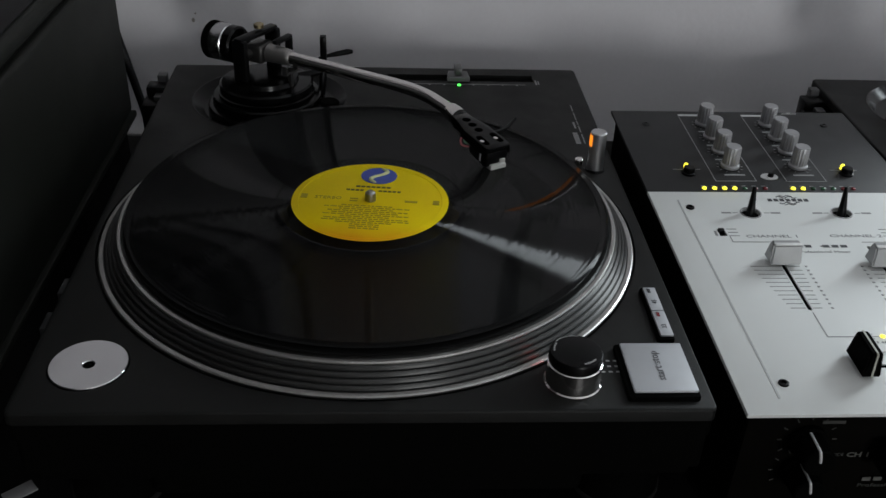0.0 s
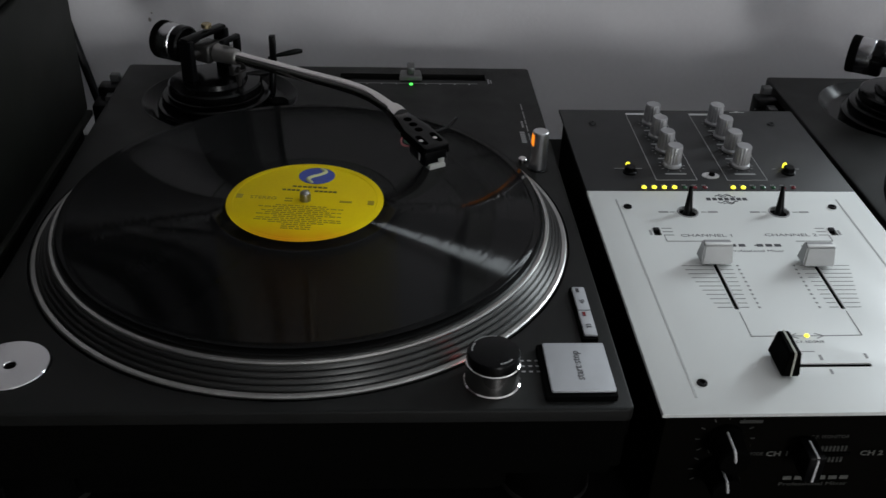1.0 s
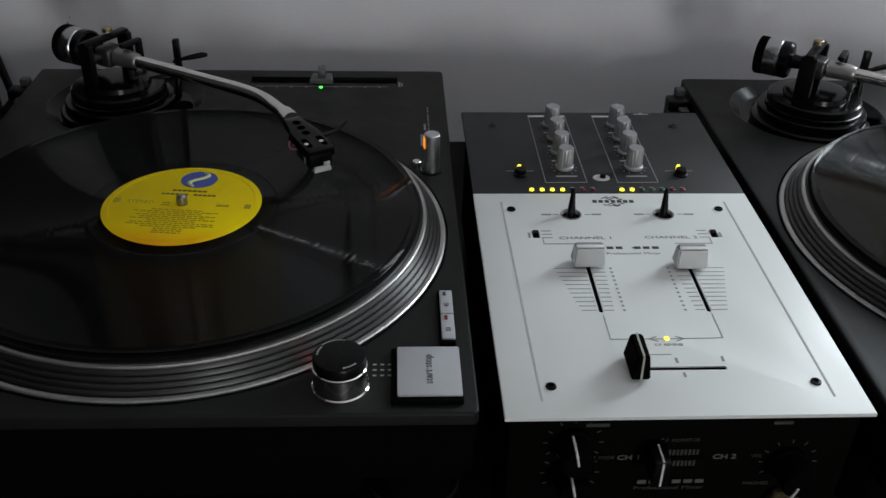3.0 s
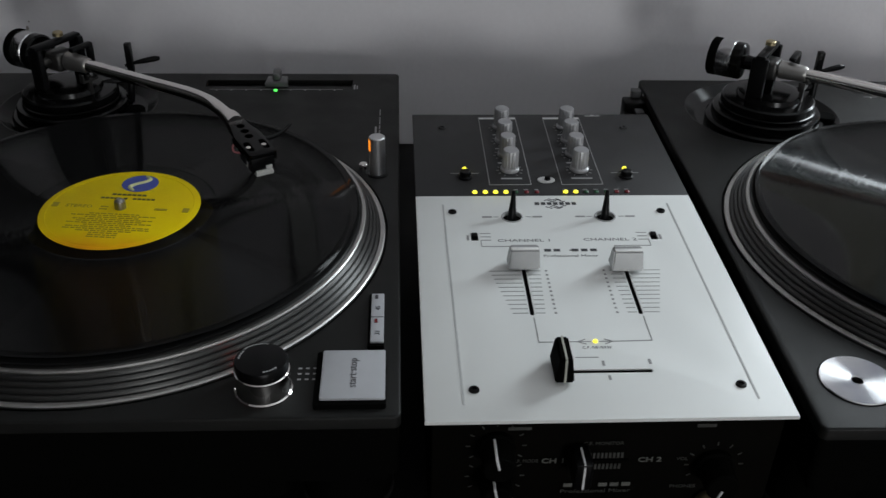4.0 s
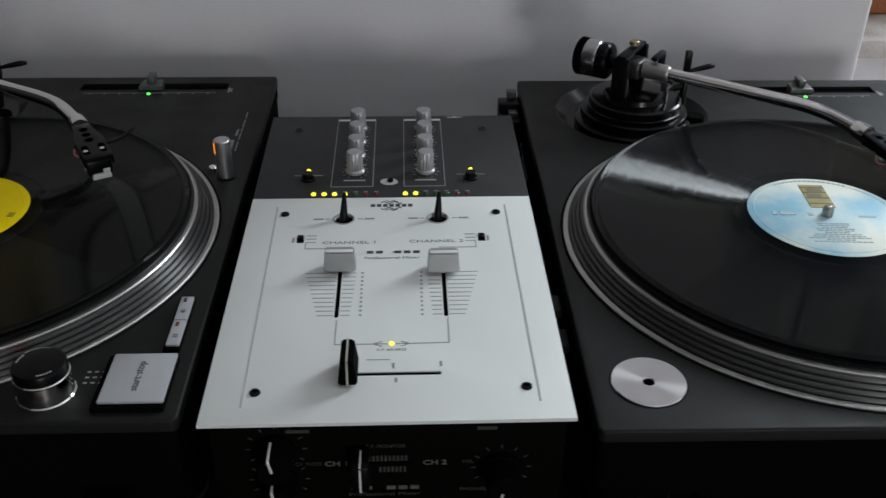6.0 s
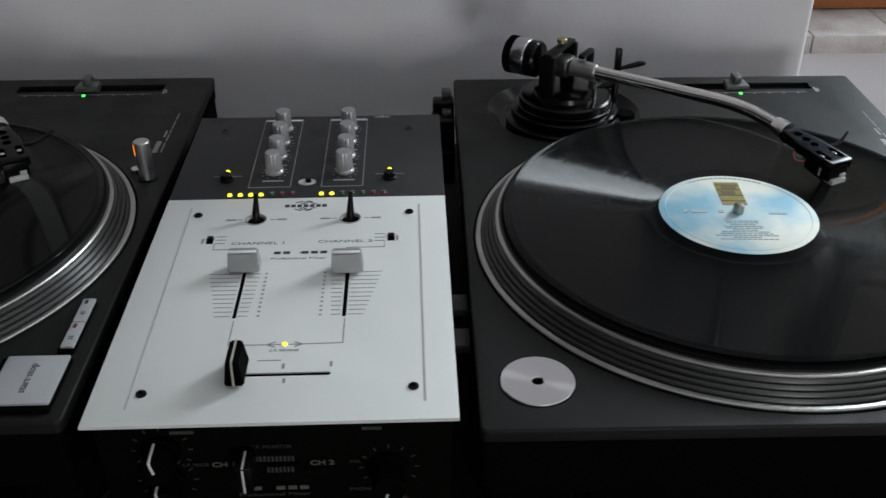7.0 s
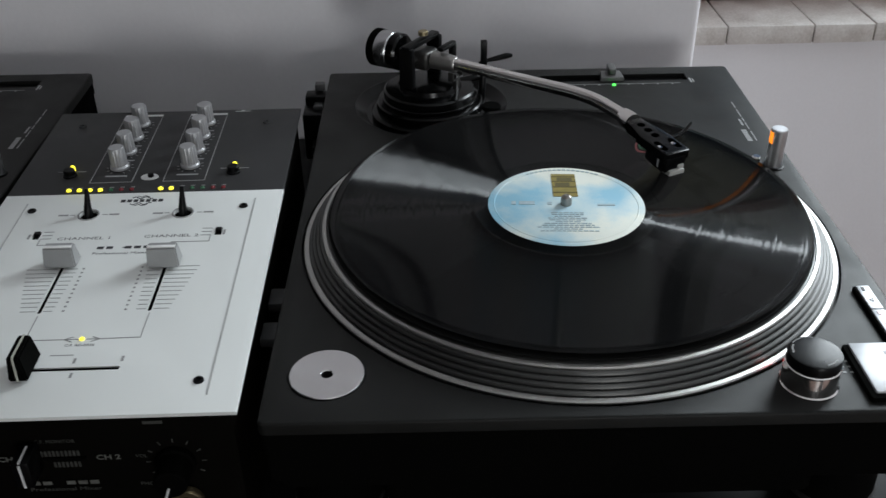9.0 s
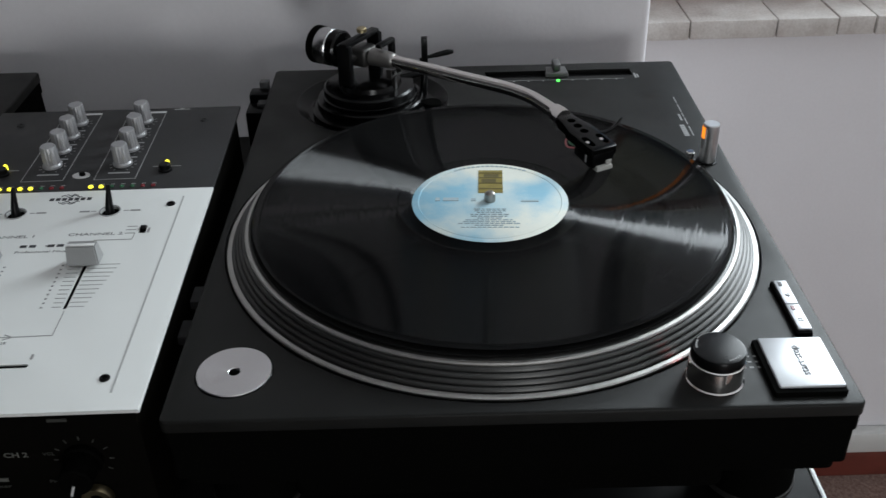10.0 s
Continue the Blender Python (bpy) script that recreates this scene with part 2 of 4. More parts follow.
deck_paint = material("charcoal_deck_paint", (0.0082, 0.0084, 0.0078), 0.48, 0.0, 0.12, 30, 0.25, 2500, 0.18)
black_satin = material("black_satin_plastic", (0.0028, 0.0028, 0.0031), 0.32, 0.0, 0.2, 60, 0.08, 900, 0.13)
black_matt = material("black_rubber", (0.0018, 0.0018, 0.0016), 0.8, 0.0, 0.2, 50, 0.2, 1500, 0.02)
black_gloss = material("black_gloss_plastic", (0.0022, 0.0022, 0.0023), 0.2, 0.0, 0.2, 60, spec=0.18)
band_chrome = material("worn_chrome_band", (0.52, 0.52, 0.53), 0.24, 1.0, 0.08, 80)
chrome = material("chrome", (0.84, 0.81, 0.79), 0.09, 1.0, 0.04, 80)
dark_satin = material("dark_satin_metal", (0.07, 0.068, 0.066), 0.35, 0.8, 0.08, 120, 0.1, 2500)
sleeve_metal = material("sleeve_satin_metal", (0.34, 0.33, 0.32), 0.38, 0.9, 0.08, 120, 0.1, 2500)
spindle_metal = material("worn_spindle_metal", (0.30, 0.29, 0.27), 0.30, 1.0, 0.15, 300)
satin_metal = material("satin_aluminium", (0.60, 0.60, 0.61), 0.33, 1.0, 0.06, 120, 0.1, 2500)
dull_silver = material("dull_silver_plastic", (0.13, 0.13, 0.13), 0.4, 0.5, 0.1, 120)
turned = brushed("turned_aluminium", (0.84, 0.84, 0.85), 0.17)
rim_metal = brushed("platter_aluminium", (0.105, 0.105, 0.103), 0.48)
rim_dark = material("platter_rim_row", (0.018, 0.018, 0.018), 0.5, 0.3, 0.15, 90)
rim_bright = material("polished_platter_edge", (0.45, 0.445, 0.43), 0.36, 1.0, 0.05, 90)
button_silver = material("silver_button", (0.42, 0.43, 0.45), 0.38, 0.25, 0.05, 70, 0.05, 2500)
vinyl = vinyl_material()
felt = material("black_felt", (0.004, 0.004, 0.004), 0.95, 0.0, 0.3, 300, 0.6, 2500, 0.1)
print_white = material("white_print", (0.62, 0.62, 0.62), 0.6, 0, 0.05, 200)
print_grey = material("grey_print", (0.30, 0.30, 0.30), 0.6, 0, 0.08, 200)
# print of the mixer's front: the panel's weak light is put into these greys
print_dim = material("shaded_front_print", (0.10, 0.10, 0.09), 0.7, 0, 0.15, 200)
print_faint = material("shaded_faint_print", (0.034, 0.034, 0.030), 0.7, 0, 0.15, 200)
print_line = material("thin_grey_print", (0.25, 0.25, 0.25), 0.6, 0, 0.05, 200)
print_pale = material("pale_grey_print", (0.40, 0.405, 0.40), 0.6, 0, 0.08, 200)
print_soft = material("dark_grey_print", (0.10, 0.10, 0.105), 0.6, 0, 0.05, 200)
stylus_grey = material("pale_stylus_plastic", (0.42, 0.42, 0.40), 0.4)
print_black = material("black_print", (0.03, 0.03, 0.035), 0.6, 0, 0.05, 200)
mixer_white = material("white_mixer_paint", (0.70, 0.715, 0.70), 0.42, 0.0, 0.025, 14, 0.04, 2500, 0.4)
mixer_dark = material("charcoal_mixer_paint", (0.036, 0.036, 0.037), 0.5, 0.0, 0.12, 30, 0.25, 2500, 0.15)
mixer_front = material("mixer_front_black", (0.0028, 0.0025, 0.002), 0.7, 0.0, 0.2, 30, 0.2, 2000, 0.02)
knob_silver = material("silver_knob", (0.36, 0.36, 0.37), 0.34, 0.4, 0.06, 200, 0.1, 2500)
cap_silver = material("silver_fader_cap", (0.31, 0.315, 0.315), 0.36, 0.35, 0.06, 120, 0.08, 2500)
led_yellow = glow("lit_yellow_led", (0.95, 0.85, 0.05), 1.6)
led_green = glow("lit_green_led", (0.10, 0.95, 0.12), 1.6)
led_green_off = material("unlit_green_led", (0.03, 0.10, 0.05), 0.25)
led_red_off = material("unlit_red_led", (0.16, 0.02, 0.025), 0.25)
lamp_orange = glow("lit_stylus_lamp", (1.0, 0.30, 0.02), 1.05)
lamp_red = glow("red_strobe_lamp", (1.0, 0.06, 0.04), 2.5)
brass = material("brass_ring", (0.40, 0.33, 0.20), 0.4, 1.0, 0.1, 200)
wall_paint = material("grey_white_wall_paint", (0.72, 0.705, 0.725), 0.7, 0.0, 0.035, 5, 0.35, 220, 0.25)
room_paint = material("room_wall_paint", (0.74, 0.74, 0.735), 0.8, 0.0, 0.05, 4, 0.3, 150, 0.2)
# made-up dark tone for the unseen west wall, dims what the records reflect
reflection_dim_paint = material("dimmed_unseen_wall", (0.07, 0.07, 0.072), 0.8, 0.0, 0.08, 4, 0.3, 150, 0.2)
ceiling_paint = material("ceiling_paint", (0.78, 0.78, 0.78), 0.85, 0.0, 0.04, 4, 0.2, 150, 0.2)
marble = material("marble_sill", (0.60, 0.575, 0.55), 0.5, 0.0, 0.06, 26, 0.08, 300, 0.3, second=(0.37, 0.325, 0.30))
mortar = material("sill_joint", (0.30, 0.28, 0.26), 0.85, 0.0, 0.2, 90, 0.4, 400)
frame_wood = material("varnished_window_wood", (0.26, 0.085, 0.03), 0.35, 0.0, 0.3, 25, 0.1, 300)
terrazzo = material("red_terrazzo_floor", (0.27, 0.205, 0.17), 0.35, 0.0, 0.2, 170, 0.05, 500, second=(0.10, 0.04, 0.035))
red_skirt = material("red_tile_skirting", (0.14, 0.03, 0.02), 0.35, 0.0, 0.2, 30)
white_trim = material("white_trim_paint", (0.60, 0.60, 0.58), 0.5, 0.0, 0.05, 15)
table_black = material("black_table_laminate", (0.005, 0.005, 0.005), 0.5, 0.0, 0.2, 20, 0.1, 600, 0.1)
edge_band = material("pale_edge_band", (0.50, 0.52, 0.52), 0.4, 0.0, 0.08, 40)
case_grey = material("dark_grey_case", (0.0145, 0.016, 0.0135), 0.5, 0.0, 0.12, 8, 0.25, 900, 0.15)
case_dark = material("case_seam", (0.004, 0.004, 0.004), 0.8, spec=0.1)


def glass_material():
    m = bpy.data.materials.new("window_glass")
    m.use_nodes = True
    nt = m.node_tree
    nt.nodes.remove(nt.nodes["Principled BSDF"])
    tr = nt.nodes.new("ShaderNodeBsdfTransparent")
    gl = nt.nodes.new("ShaderNodeBsdfGlossy")
    gl.inputs["Roughness"].default_value = 0.02
    mx = nt.nodes.new("ShaderNodeMixShader")
    mx.inputs[0].default_value = 0.08
    nt.links.new(tr.outputs[0], mx.inputs[1])
    nt.links.new(gl.outputs[0], mx.inputs[2])
    nt.links.new(mx.outputs[0], nt.nodes["Material Output"].inputs[0])
    return m


glass = glass_material()

# ---- the room ----
FLOOR, CEIL = -0.795, 1.75
X0, X1, Y0, Y1 = -1.5, 2.6, -3.6, 0.80
EDGE, BACK = 0.567, 0.533          # the near wall's end and its face
WX0, WX1, WZ0, WZ1 = 0.62, 2.40, 0.0, 1.55   # the window's opening


def structure(name, b, mat, label, category):
    return solid(name, b, mat, label, category, kind="structure")


structure("floor", box(X0 - 0.2, X1 + 0.2, Y0 - 0.2, Y1 + 0.3, FLOOR - 0.1, FLOOR), terrazzo, "red-brown speckled terrazzo floor", "floor")
structure("ceiling", box(X0 - 0.2, X1 + 0.2, Y0 - 0.2, Y1 + 0.3, CEIL, CEIL + 0.1), ceiling_paint, "plain off-white plaster ceiling", "ceiling")
# out of view; coloured dark so vinyl and metal mirror a dark side
structure("wall_west", box(X0 - 0.2, X0, Y0 - 0.2, Y1 + 0.3, FLOOR, CEIL), reflection_dim_paint, "plain unseen wall, darkened to dim reflections in the records", "wall")
structure("wall_east", box(X1, X1 + 0.2, Y0 - 0.2, Y1 + 0.3, FLOOR, CEIL), wall_paint, "plain painted plaster wall", "wall")
structure("wall_north", prism(rounded(X0, EDGE, BACK, Y1 + 0.3, 0.008), FLOOR, CEIL), wall_paint, "grey-white painted wall behind the decks", "wall")
structure("wall_window", bm_join(
    box(EDGE, X1, Y1, Y1 + 0.25, FLOOR, WZ0 - 0.002), box(EDGE, X1, Y1, Y1 + 0.25, WZ1, CEIL),
    box(EDGE, WX0, Y1, Y1 + 0.25, WZ0 - 0.002, WZ1), box(WX1, X1, Y1, Y1 + 0.25, WZ0 - 0.002, WZ1)), wall_paint, "white painted wall below a window", "wall")
FX0, FX1, FZ0, FZ1 = 0.78, 1.66, -0.02, 0.82
structure("wall_south", bm_join(
    box(X0, X1, Y0 - 0.2, Y0, FLOOR, FZ0), box(X0, X1, Y0 - 0.2, Y0, FZ1, CEIL),
    box(X0, FX0, Y0 - 0.2, Y0, FZ0, FZ1), box(FX1, X1, Y0 - 0.2, Y0, FZ0, FZ1)), room_paint, "plain painted wall with a small window", "wall")
structure("baseboard", bm_join(box(EDGE + 0.002, X1, Y1 - 0.012, Y1, FLOOR, FLOOR + 0.062, 0.002)), red_skirt, "red-brown tile skirting along the floor", "skirting")
structure("trim", bm_join(box(EDGE + 0.002, X1, Y1 - 0.022, Y1, FLOOR + 0.0625, FLOOR + 0.105, 0.004)), white_trim, "white painted trim above the skirting", "trim")


def build_window():
    w = thing("window_1", pose(0, 0, 0), "varnished red-brown wooden window over a marble sill", "window", kind="structure")
    y0, y1 = 0.871, 0.915
    for x0, x1, z0, z1 in ((WX0, WX1, 0.0213, 0.085), (WX0, WX1, WZ1 - 0.07, WZ1), (WX0, WX0 + 0.06, 0.085, WZ1 - 0.07), (WX1 - 0.06, WX1, 0.085, WZ1 - 0.07), (1.02, 1.09, 0.085, WZ1 - 0.07)):
        part("frame", box(x0, x1, y0, y1, z0, z1, 0.004), frame_wood, w)
    for x0, x1 in ((WX0 + 0.06, 1.02), (1.09, WX1 - 0.06)):
        pane = part("pane", box(x0, x1, 0.902, 0.905, 0.085, WZ1 - 0.07), glass, w)
        pane.visible_shadow = False
    sill = part("sill", box(EDGE + 0.001, WX1 + 0.05, 0.781, 0.8995, -0.002, 0.0175), mortar, w, "pale veined marble window sill in pieces")
    rnd = random.Random(4)
    x = EDGE + 0.004
    for wide in (0.105, 0.1085, 0.0765, 0.047, 0.13, 0.11, 0.14, 0.12, 0.14, 0.12, 0.13, 0.10, 0.12, 0.14, 0.11, 0.13):
        if x + wide > WX1 + 0.05:
            break
        dz = rnd.uniform(-0.0005, 0.0005)
        part("stone", box(x, x + wide - 0.0016, 0.775 + rnd.uniform(-0.0015, 0.0015), 0.8995, -0.0035 + dz, 0.0205 + dz, 0.0018, 2), marble, sill)
        x += wide
    return w


build_window()


# ---- table ----
def build_table():
    t = thing("table", pose(0, 0, FLOOR), "black laminate table with a pale edge band", "table")
    h = -FLOOR
    part("tabletop", box(-1.25, 0.5743, -0.16, 0.528, h - 0.034, h, 0.001), table_black, t)
    part("edge_band", box(0.5745, 0.5776, -0.16, 0.528, h - 0.034, h + 0.0008, 0.0008), edge_band, t, "pale grey edge strip")
    for x in (-1.18, 0.50):
        for y in (-0.10, 0.47):
            part("leg", box(x - 0.025, x + 0.025, y - 0.025, y + 0.025, 0, h - 0.0345, 0.003), table_black, t)
    return t


build_table()


# ---- equipment case beside the decks ----
def build_case():
    c = thing("equipment_case", pose(-0.64, 0.02, 0), "dark grey equipment case with a closed lid", "case")
    part("body", box(-0.239, 0.239, -0.30, 0.452, 0.053, 0.1925, 0.004, 3), case_grey, c)
    part("lower_body", box(-0.233, 0.233, -0.296, 0.446, 0.002, 0.0465, 0.003), case_dark, c)
    part("rail", box(-0.240, 0.242, -0.301, 0.453, 0.0470, 0.0528, 0.0015), case_grey, c)
    part("seam", box(-0.234, 0.234, -0.297, 0.448, 0.1926, 0.1962), case_dark, c)
    part("lid", box(-0.239, 0.239, -0.30, 0.452, 0.1963, 0.2118, 0.005, 3), case_grey, c)
    part("lid_panel", box(-0.232, 0.2345, -0.294, 0.446, 0.2119, 0.2133, 0.0006), table_black, c, "black lid panel")
    return c


build_case()
solid("cable", tube([(-0.425, 0.512, 0.150), (-0.412, 0.505, 0.098), (-0.399, 0.497, 0.050), (-0.386, 0.486, 0.0055), (-0.36, 0.482, 0.0042), (-0.30, 0.486, 0.0042)], 0.0038, 10, 6), black_satin, "thin black cable hanging behind the deck", "cable")
solid("paper_scrap", moved(box(-0.009, 0.009, -0.005, 0.005, 0.0, 0.0008, 0.0003), pose(-0.379, 0.051, 0.0002, 0, 0, 40)), print_grey, "small grey paper scrap lying on the table", "paper")
part("chip", moved(lathe([(0.0016, 0.0), (0.0012, 0.0006), (0, 0.0007)], 7), pose(-0.350, BACK, 0.118, 90, 0, 0) @ Matrix.Diagonal((1, 1.5, 1, 1))), mortar, bpy.data.objects["wall_north"])
part("chip", moved(lathe([(0.0010, 0.0), (0.0007, 0.0005), (0, 0.0006)], 6), pose(-0.3475, BACK, 0.1245, 90, 0, 0)), mortar, bpy.data.objects["wall_north"])


# ---- turntables ----
TOP = 0.105                      # height of the deck's top above the table
PX, PY = -0.0015, -0.0487         # the platter's spindle
AX, AY = -0.088, 0.146           # the tonearm's pivot


def up(b, z=TOP):
    return moved(b, Matrix.Translation((0, 0, z)))


def build_turntable(m):
    d = thing("turntable", m, "charcoal direct-drive turntable with an S-shaped tonearm, turned sideways", "turntable", "pair of turntables")
    W, D = 0.1765, 0.2265
    top = prism(rounded(-W, W, -D, D, 0.004), TOP - 0.0075, TOP, 0.0014, 3)
    top = carved(top,
                 lathe([(0, -0.006), (0.1702, -0.006), (0.1702, 0.01), (0, 0.01)], 160, (PX, PY, TOP)),
                 lathe([(0, -0.007), (0.0540, -0.007), (0.0625, 0.0), (0.0625, 0.01), (0, 0.01)], 96, (-0.0870, 0.157, TOP)),
                 lathe([(0, -0.005), (0.0207, -0.005), (0.0207, 0.01), (0, 0.01)], 64, (-0.1443, -0.1895, TOP)),
                 box(0.009, 0.136, 0.1965, 0.2105, TOP - 0.005, TOP + 0.01))
    part("plinth", top, deck_paint, d, "charcoal painted metal top")
    part("skirt", prism(rounded(-W + 0.0006, W - 0.0006, -D + 0.0006, D - 0.0006, 0.004), TOP - 0.0180, TOP - 0.0076), black_matt, d, "black cabinet skirt")
    part("base", bm_join(prism(rounded(-W + 0.0015, W - 0.0015, -D + 0.0015, D - 0.0015, 0.004), 0.0640, TOP - 0.0182), prism(rounded(-W + 0.005, W - 0.005, -D + 0.005, D - 0.005, 0.005), 0.0560, 0.0638)), black_matt, d, "black rubber base")
    part("bottom_pan", prism(rounded(-W + 0.060, W - 0.060, -D + 0.010, D - 0.010, 0.008), 0.040, 0.0558), black_matt, d)
    for x in (-0.145, 0.145):
        for y in (-0.175, 0.175):
            foot = part("foot", lathe([(0, 0.0), (0.022, 0.0), (0.026, 0.004), (0.026, 0.022), (0.022, 0.030), (0.018, 0.0556), (0, 0.0556)], 40, (x, y, 0)), black_matt, d)
            part("ring", lathe([(0.0262, 0.006), (0.0270, 0.0065), (0.0270, 0.0095), (0.0262, 0.010)], 40, (x, y, 0)), dark_satin, foot, "dull metal foot ring")
    # hinge sockets for the missing dust cover, on the side away from the buttons
    part("hinge", bm_join(box(-W - 0.020, -W - 0.0005, 0.166, 0.190, 0.050, 0.092, 0.002), box(-W - 0.012, -W - 0.0005, 0.150, 0.190, 0.040, 0.070, 0.002), box(-W - 0.019, -W - 0.0005, 0.186, 0.202, 0.080, 0.100, 0.002)), black_satin, d, "black dust-cover hinge socket")
    part("hinge_pin", bm_join(box(-W - 0.011, -W - 0.003, 0.198, 0.206, 0.094, 0.106, 0.001), box(-W - 0.011, -W - 0.003, 0.176, 0.186, 0.091, 0.0955, 0.001)), tab_grey, d, "grey hinge pin")
    for y in (-0.0900, -0.1255):
        part("tab", box(-W - 0.0135, -W - 0.0005, y - 0.0085, y + 0.0085, 0.080, 0.0865, 0.001), tab_grey, d, "grey hinge tab")

    # platter: bright flange, sloped rim with four rounded rows parted by dark grooves, bright lip, flat top
    rim = [(0.1660, 0.0012)]
    r0, z0, r1, z1 = 0.1652, 0.0016, 0.1562, 0.0118
    rows = 4
    for k in range(rows):
        for s, proud in ((0.02, -0.0011), (0.16, -0.0011), (0.24, 0.0), (0.40, 0.0003), (0.60, 0.00035), (0.80, 0.0002), (0.92, 0.0), (0.98, -0.0011)):
            f = (k + s) / rows
            rim.append((r0 + (r1 - r0) * f + proud, z0 + (z1 - z0) * f + proud * 0.55))
    platter = part("platter", lathe([(0, -0.004), (0.150, -0.004), (0.164, -0.002), *rim, (0.1550, 0.0120), (0.1525, 0.0130), (0, 0.0140)], 192), rim_metal, d, "cast aluminium platter with ridged rim")
    platter.location = (PX, PY, TOP)
    part("flange", lathe([(0.1656, -0.0012), (0.1682, -0.0012), (0.1685, -0.0006), (0.1684, 0.0008), (0.1676, 0.0014), (0.1654, 0.0015)], 192), rim_bright, platter, "polished outer flange")
    part("lip", lathe([(0.1560, 0.0116), (0.1561, 0.0127), (0.1555, 0.0135), (0.1537, 0.0136), (0.1531, 0.0131), (0.1529, 0.0122)], 192), rim_bright, platter, "polished upper lip")
    for k in range(rows):
        f = (k + 0.05) / rows
        r, z = r0 + (r1 - r0) * f, z0 + (z1 - z0) * f
        part("row_gap", lathe([(r - 0.00095, z - 0.0010), (r - 0.00085, z + 0.0000), (r - 0.00110, z + 0.0010)], 160), rim_dark, platter)
    part("spindle", lathe([(0, 0.0265), (0.0018, 0.0262), (0.0033, 0.0248), (0.0036, 0.0232), (0.0036, 0.0142), (0.0055, 0.0141)], 24), spindle_metal, platter, "worn metal centre spindle")

    # 45 adaptor in its well
    ad = part("adapter", lathe([(0.0030, -0.0030), (0.0030, 0.0002), (0.0034, 0.0006), (0.0196, 0.0010), (0.0200, 0.0005), (0.0200, -0.0048), (0, -0.0048)], 64), turned, d, "turned aluminium single adaptor")
    ad.location = (-0.1443, -0.1895, TOP)
    part("hole", lathe([(0, -0.0022), (0.0030, -0.0022)], 32), black_matt, ad)

    # power and strobe tower
    kx, ky = 0.1056, -0.2035
    tower = part("power_switch", lathe([(0.0150, 0.0002), (0.0150, 0.0006), (0.0143, 0.0012), (0.0140, 0.0120), (0.0142, 0.0122), (0.0142, 0.0132), (0.0136, 0.0136), (0, 0.0136)], 56), chrome, d, "chrome strobe tower with black knob")
    tower.location = (kx, ky, TOP)
    knob = lathe([(0.0132, 0.0137), (0.0138, 0.0142), (0.0138, 0.0185), (0.0132, 0.0196), (0.0122, 0.0199), (0, 0.0199)], 56)
    cap = part("knob", knob, black_satin, tower, "black switch knob")
    marks = []
    for a0, n, step in ((150, 4, 9), (285, 5, 8)):
        for k in range(n):
            a = radians(a0 + k * step)
            marks.append(moved(bar(-0.0006, 0.0006, -0.0004, 0.0004, 0.0200), Matrix.Translation((0.0112 * math.cos(a), 0.0112 * math.sin(a), 0)) @ pose(0, 0, 0, 0, 0, math.degrees(a) + 90)))
    arc = [(0.0121 * math.cos(radians(v)), 0.0121 * math.sin(radians(v)), 0.01995) for v in range(78, 150, 9)]
    marks.append(tube(arc, 0.00022, 6, 2))
    part("marking", bm_join(*marks), print_grey, tower)
    part("strobe_window", moved(box(0.0139, 0.0146, -0.0025, 0.0025, 0.0030, 0.0085), pose(0, 0, 0, 0, 0, 128)), lamp_red, tower, "red lit strobe window")
    dots = [bar(kx + 0.0165 + 0.004 * i, kx + 0.0185 + 0.004 * i, ky + 0.0065 + 0.0045 * j, ky + 0.0076 + 0.0045 * j, TOP) for i in range(3) for j in range(3)]
    many("scale_dot", dots, print_grey, d)

    # start-stop button and speed buttons
    part("button_frame", prism(rounded(0.1318, 0.1690, -0.2202, -0.1768, 0.0015), TOP - 0.001, TOP + 0.0030, 0.0006), black_matt, d)
    part("start_button", prism(rounded(0.1350, 0.1684, -0.2168, -0.1774, 0.001), TOP + 0.0028, TOP + 0.0043, 0.0005), button_silver, d, "silver start button")
    part("lettering", words("start\u00b7stop", 0.0062, pose(0.1515, -0.1965, TOP + 0.0045, 0, 0, 90)), print_soft, d)
    part("button_frame", prism(rounded(0.1584, 0.1674, -0.1722, -0.1224, 0.001), TOP - 0.001, TOP + 0.0026, 0.0004), black_matt, d)
    for y0, digits, lit in ((-0.1696, "33", True), (-0.1462, "45", False)):
        b = part("speed_button", prism(rounded(0.1598, 0.1672, y0, y0 + 0.0226, 0.0006), TOP + 0.0024, TOP + 0.0038, 0.0004), button_silver, d, "silver speed button")
        part("lettering", words(digits, 0.0040, pose(0.1637, y0 + 0.0080, TOP + 0.0039, 0, 0, 90)), print_black, b)
        part("indicator", bar(0.1618, 0.1636, y0 + 0.0172, y0 + 0.0208, TOP + 0.0039), led_red_off if lit else print_black, b)

    # pop-up stylus lamp and its catch
    lamp = part("stylus_lamp", lathe([(0.0058, 0.0), (0.0058, 0.0290), (0.0052, 0.0298), (0, 0.0298)], 32), satin_metal, d, "pop-up stylus lamp, raised and lit")
    lamp.location = (0.1605, 0.0345, TOP)
    lens = lathe([(0.00585, 0.0190), (0.0061, 0.0196), (0.0061, 0.0272), (0.00585, 0.0278)], 32)
    for f in [f for f in lens.faces if f.calc_center_median().x > -0.0047]:
        lens.faces.remove(f)
    part("lamp_window", lens, lamp_orange, lamp, "glowing orange lamp window")
    part("lamp_collar", lathe([(0.0064, 0.0), (0.0078, 0.0), (0.0078, 0.0008), (0.0064, 0.0010)], 32), black_satin, lamp)
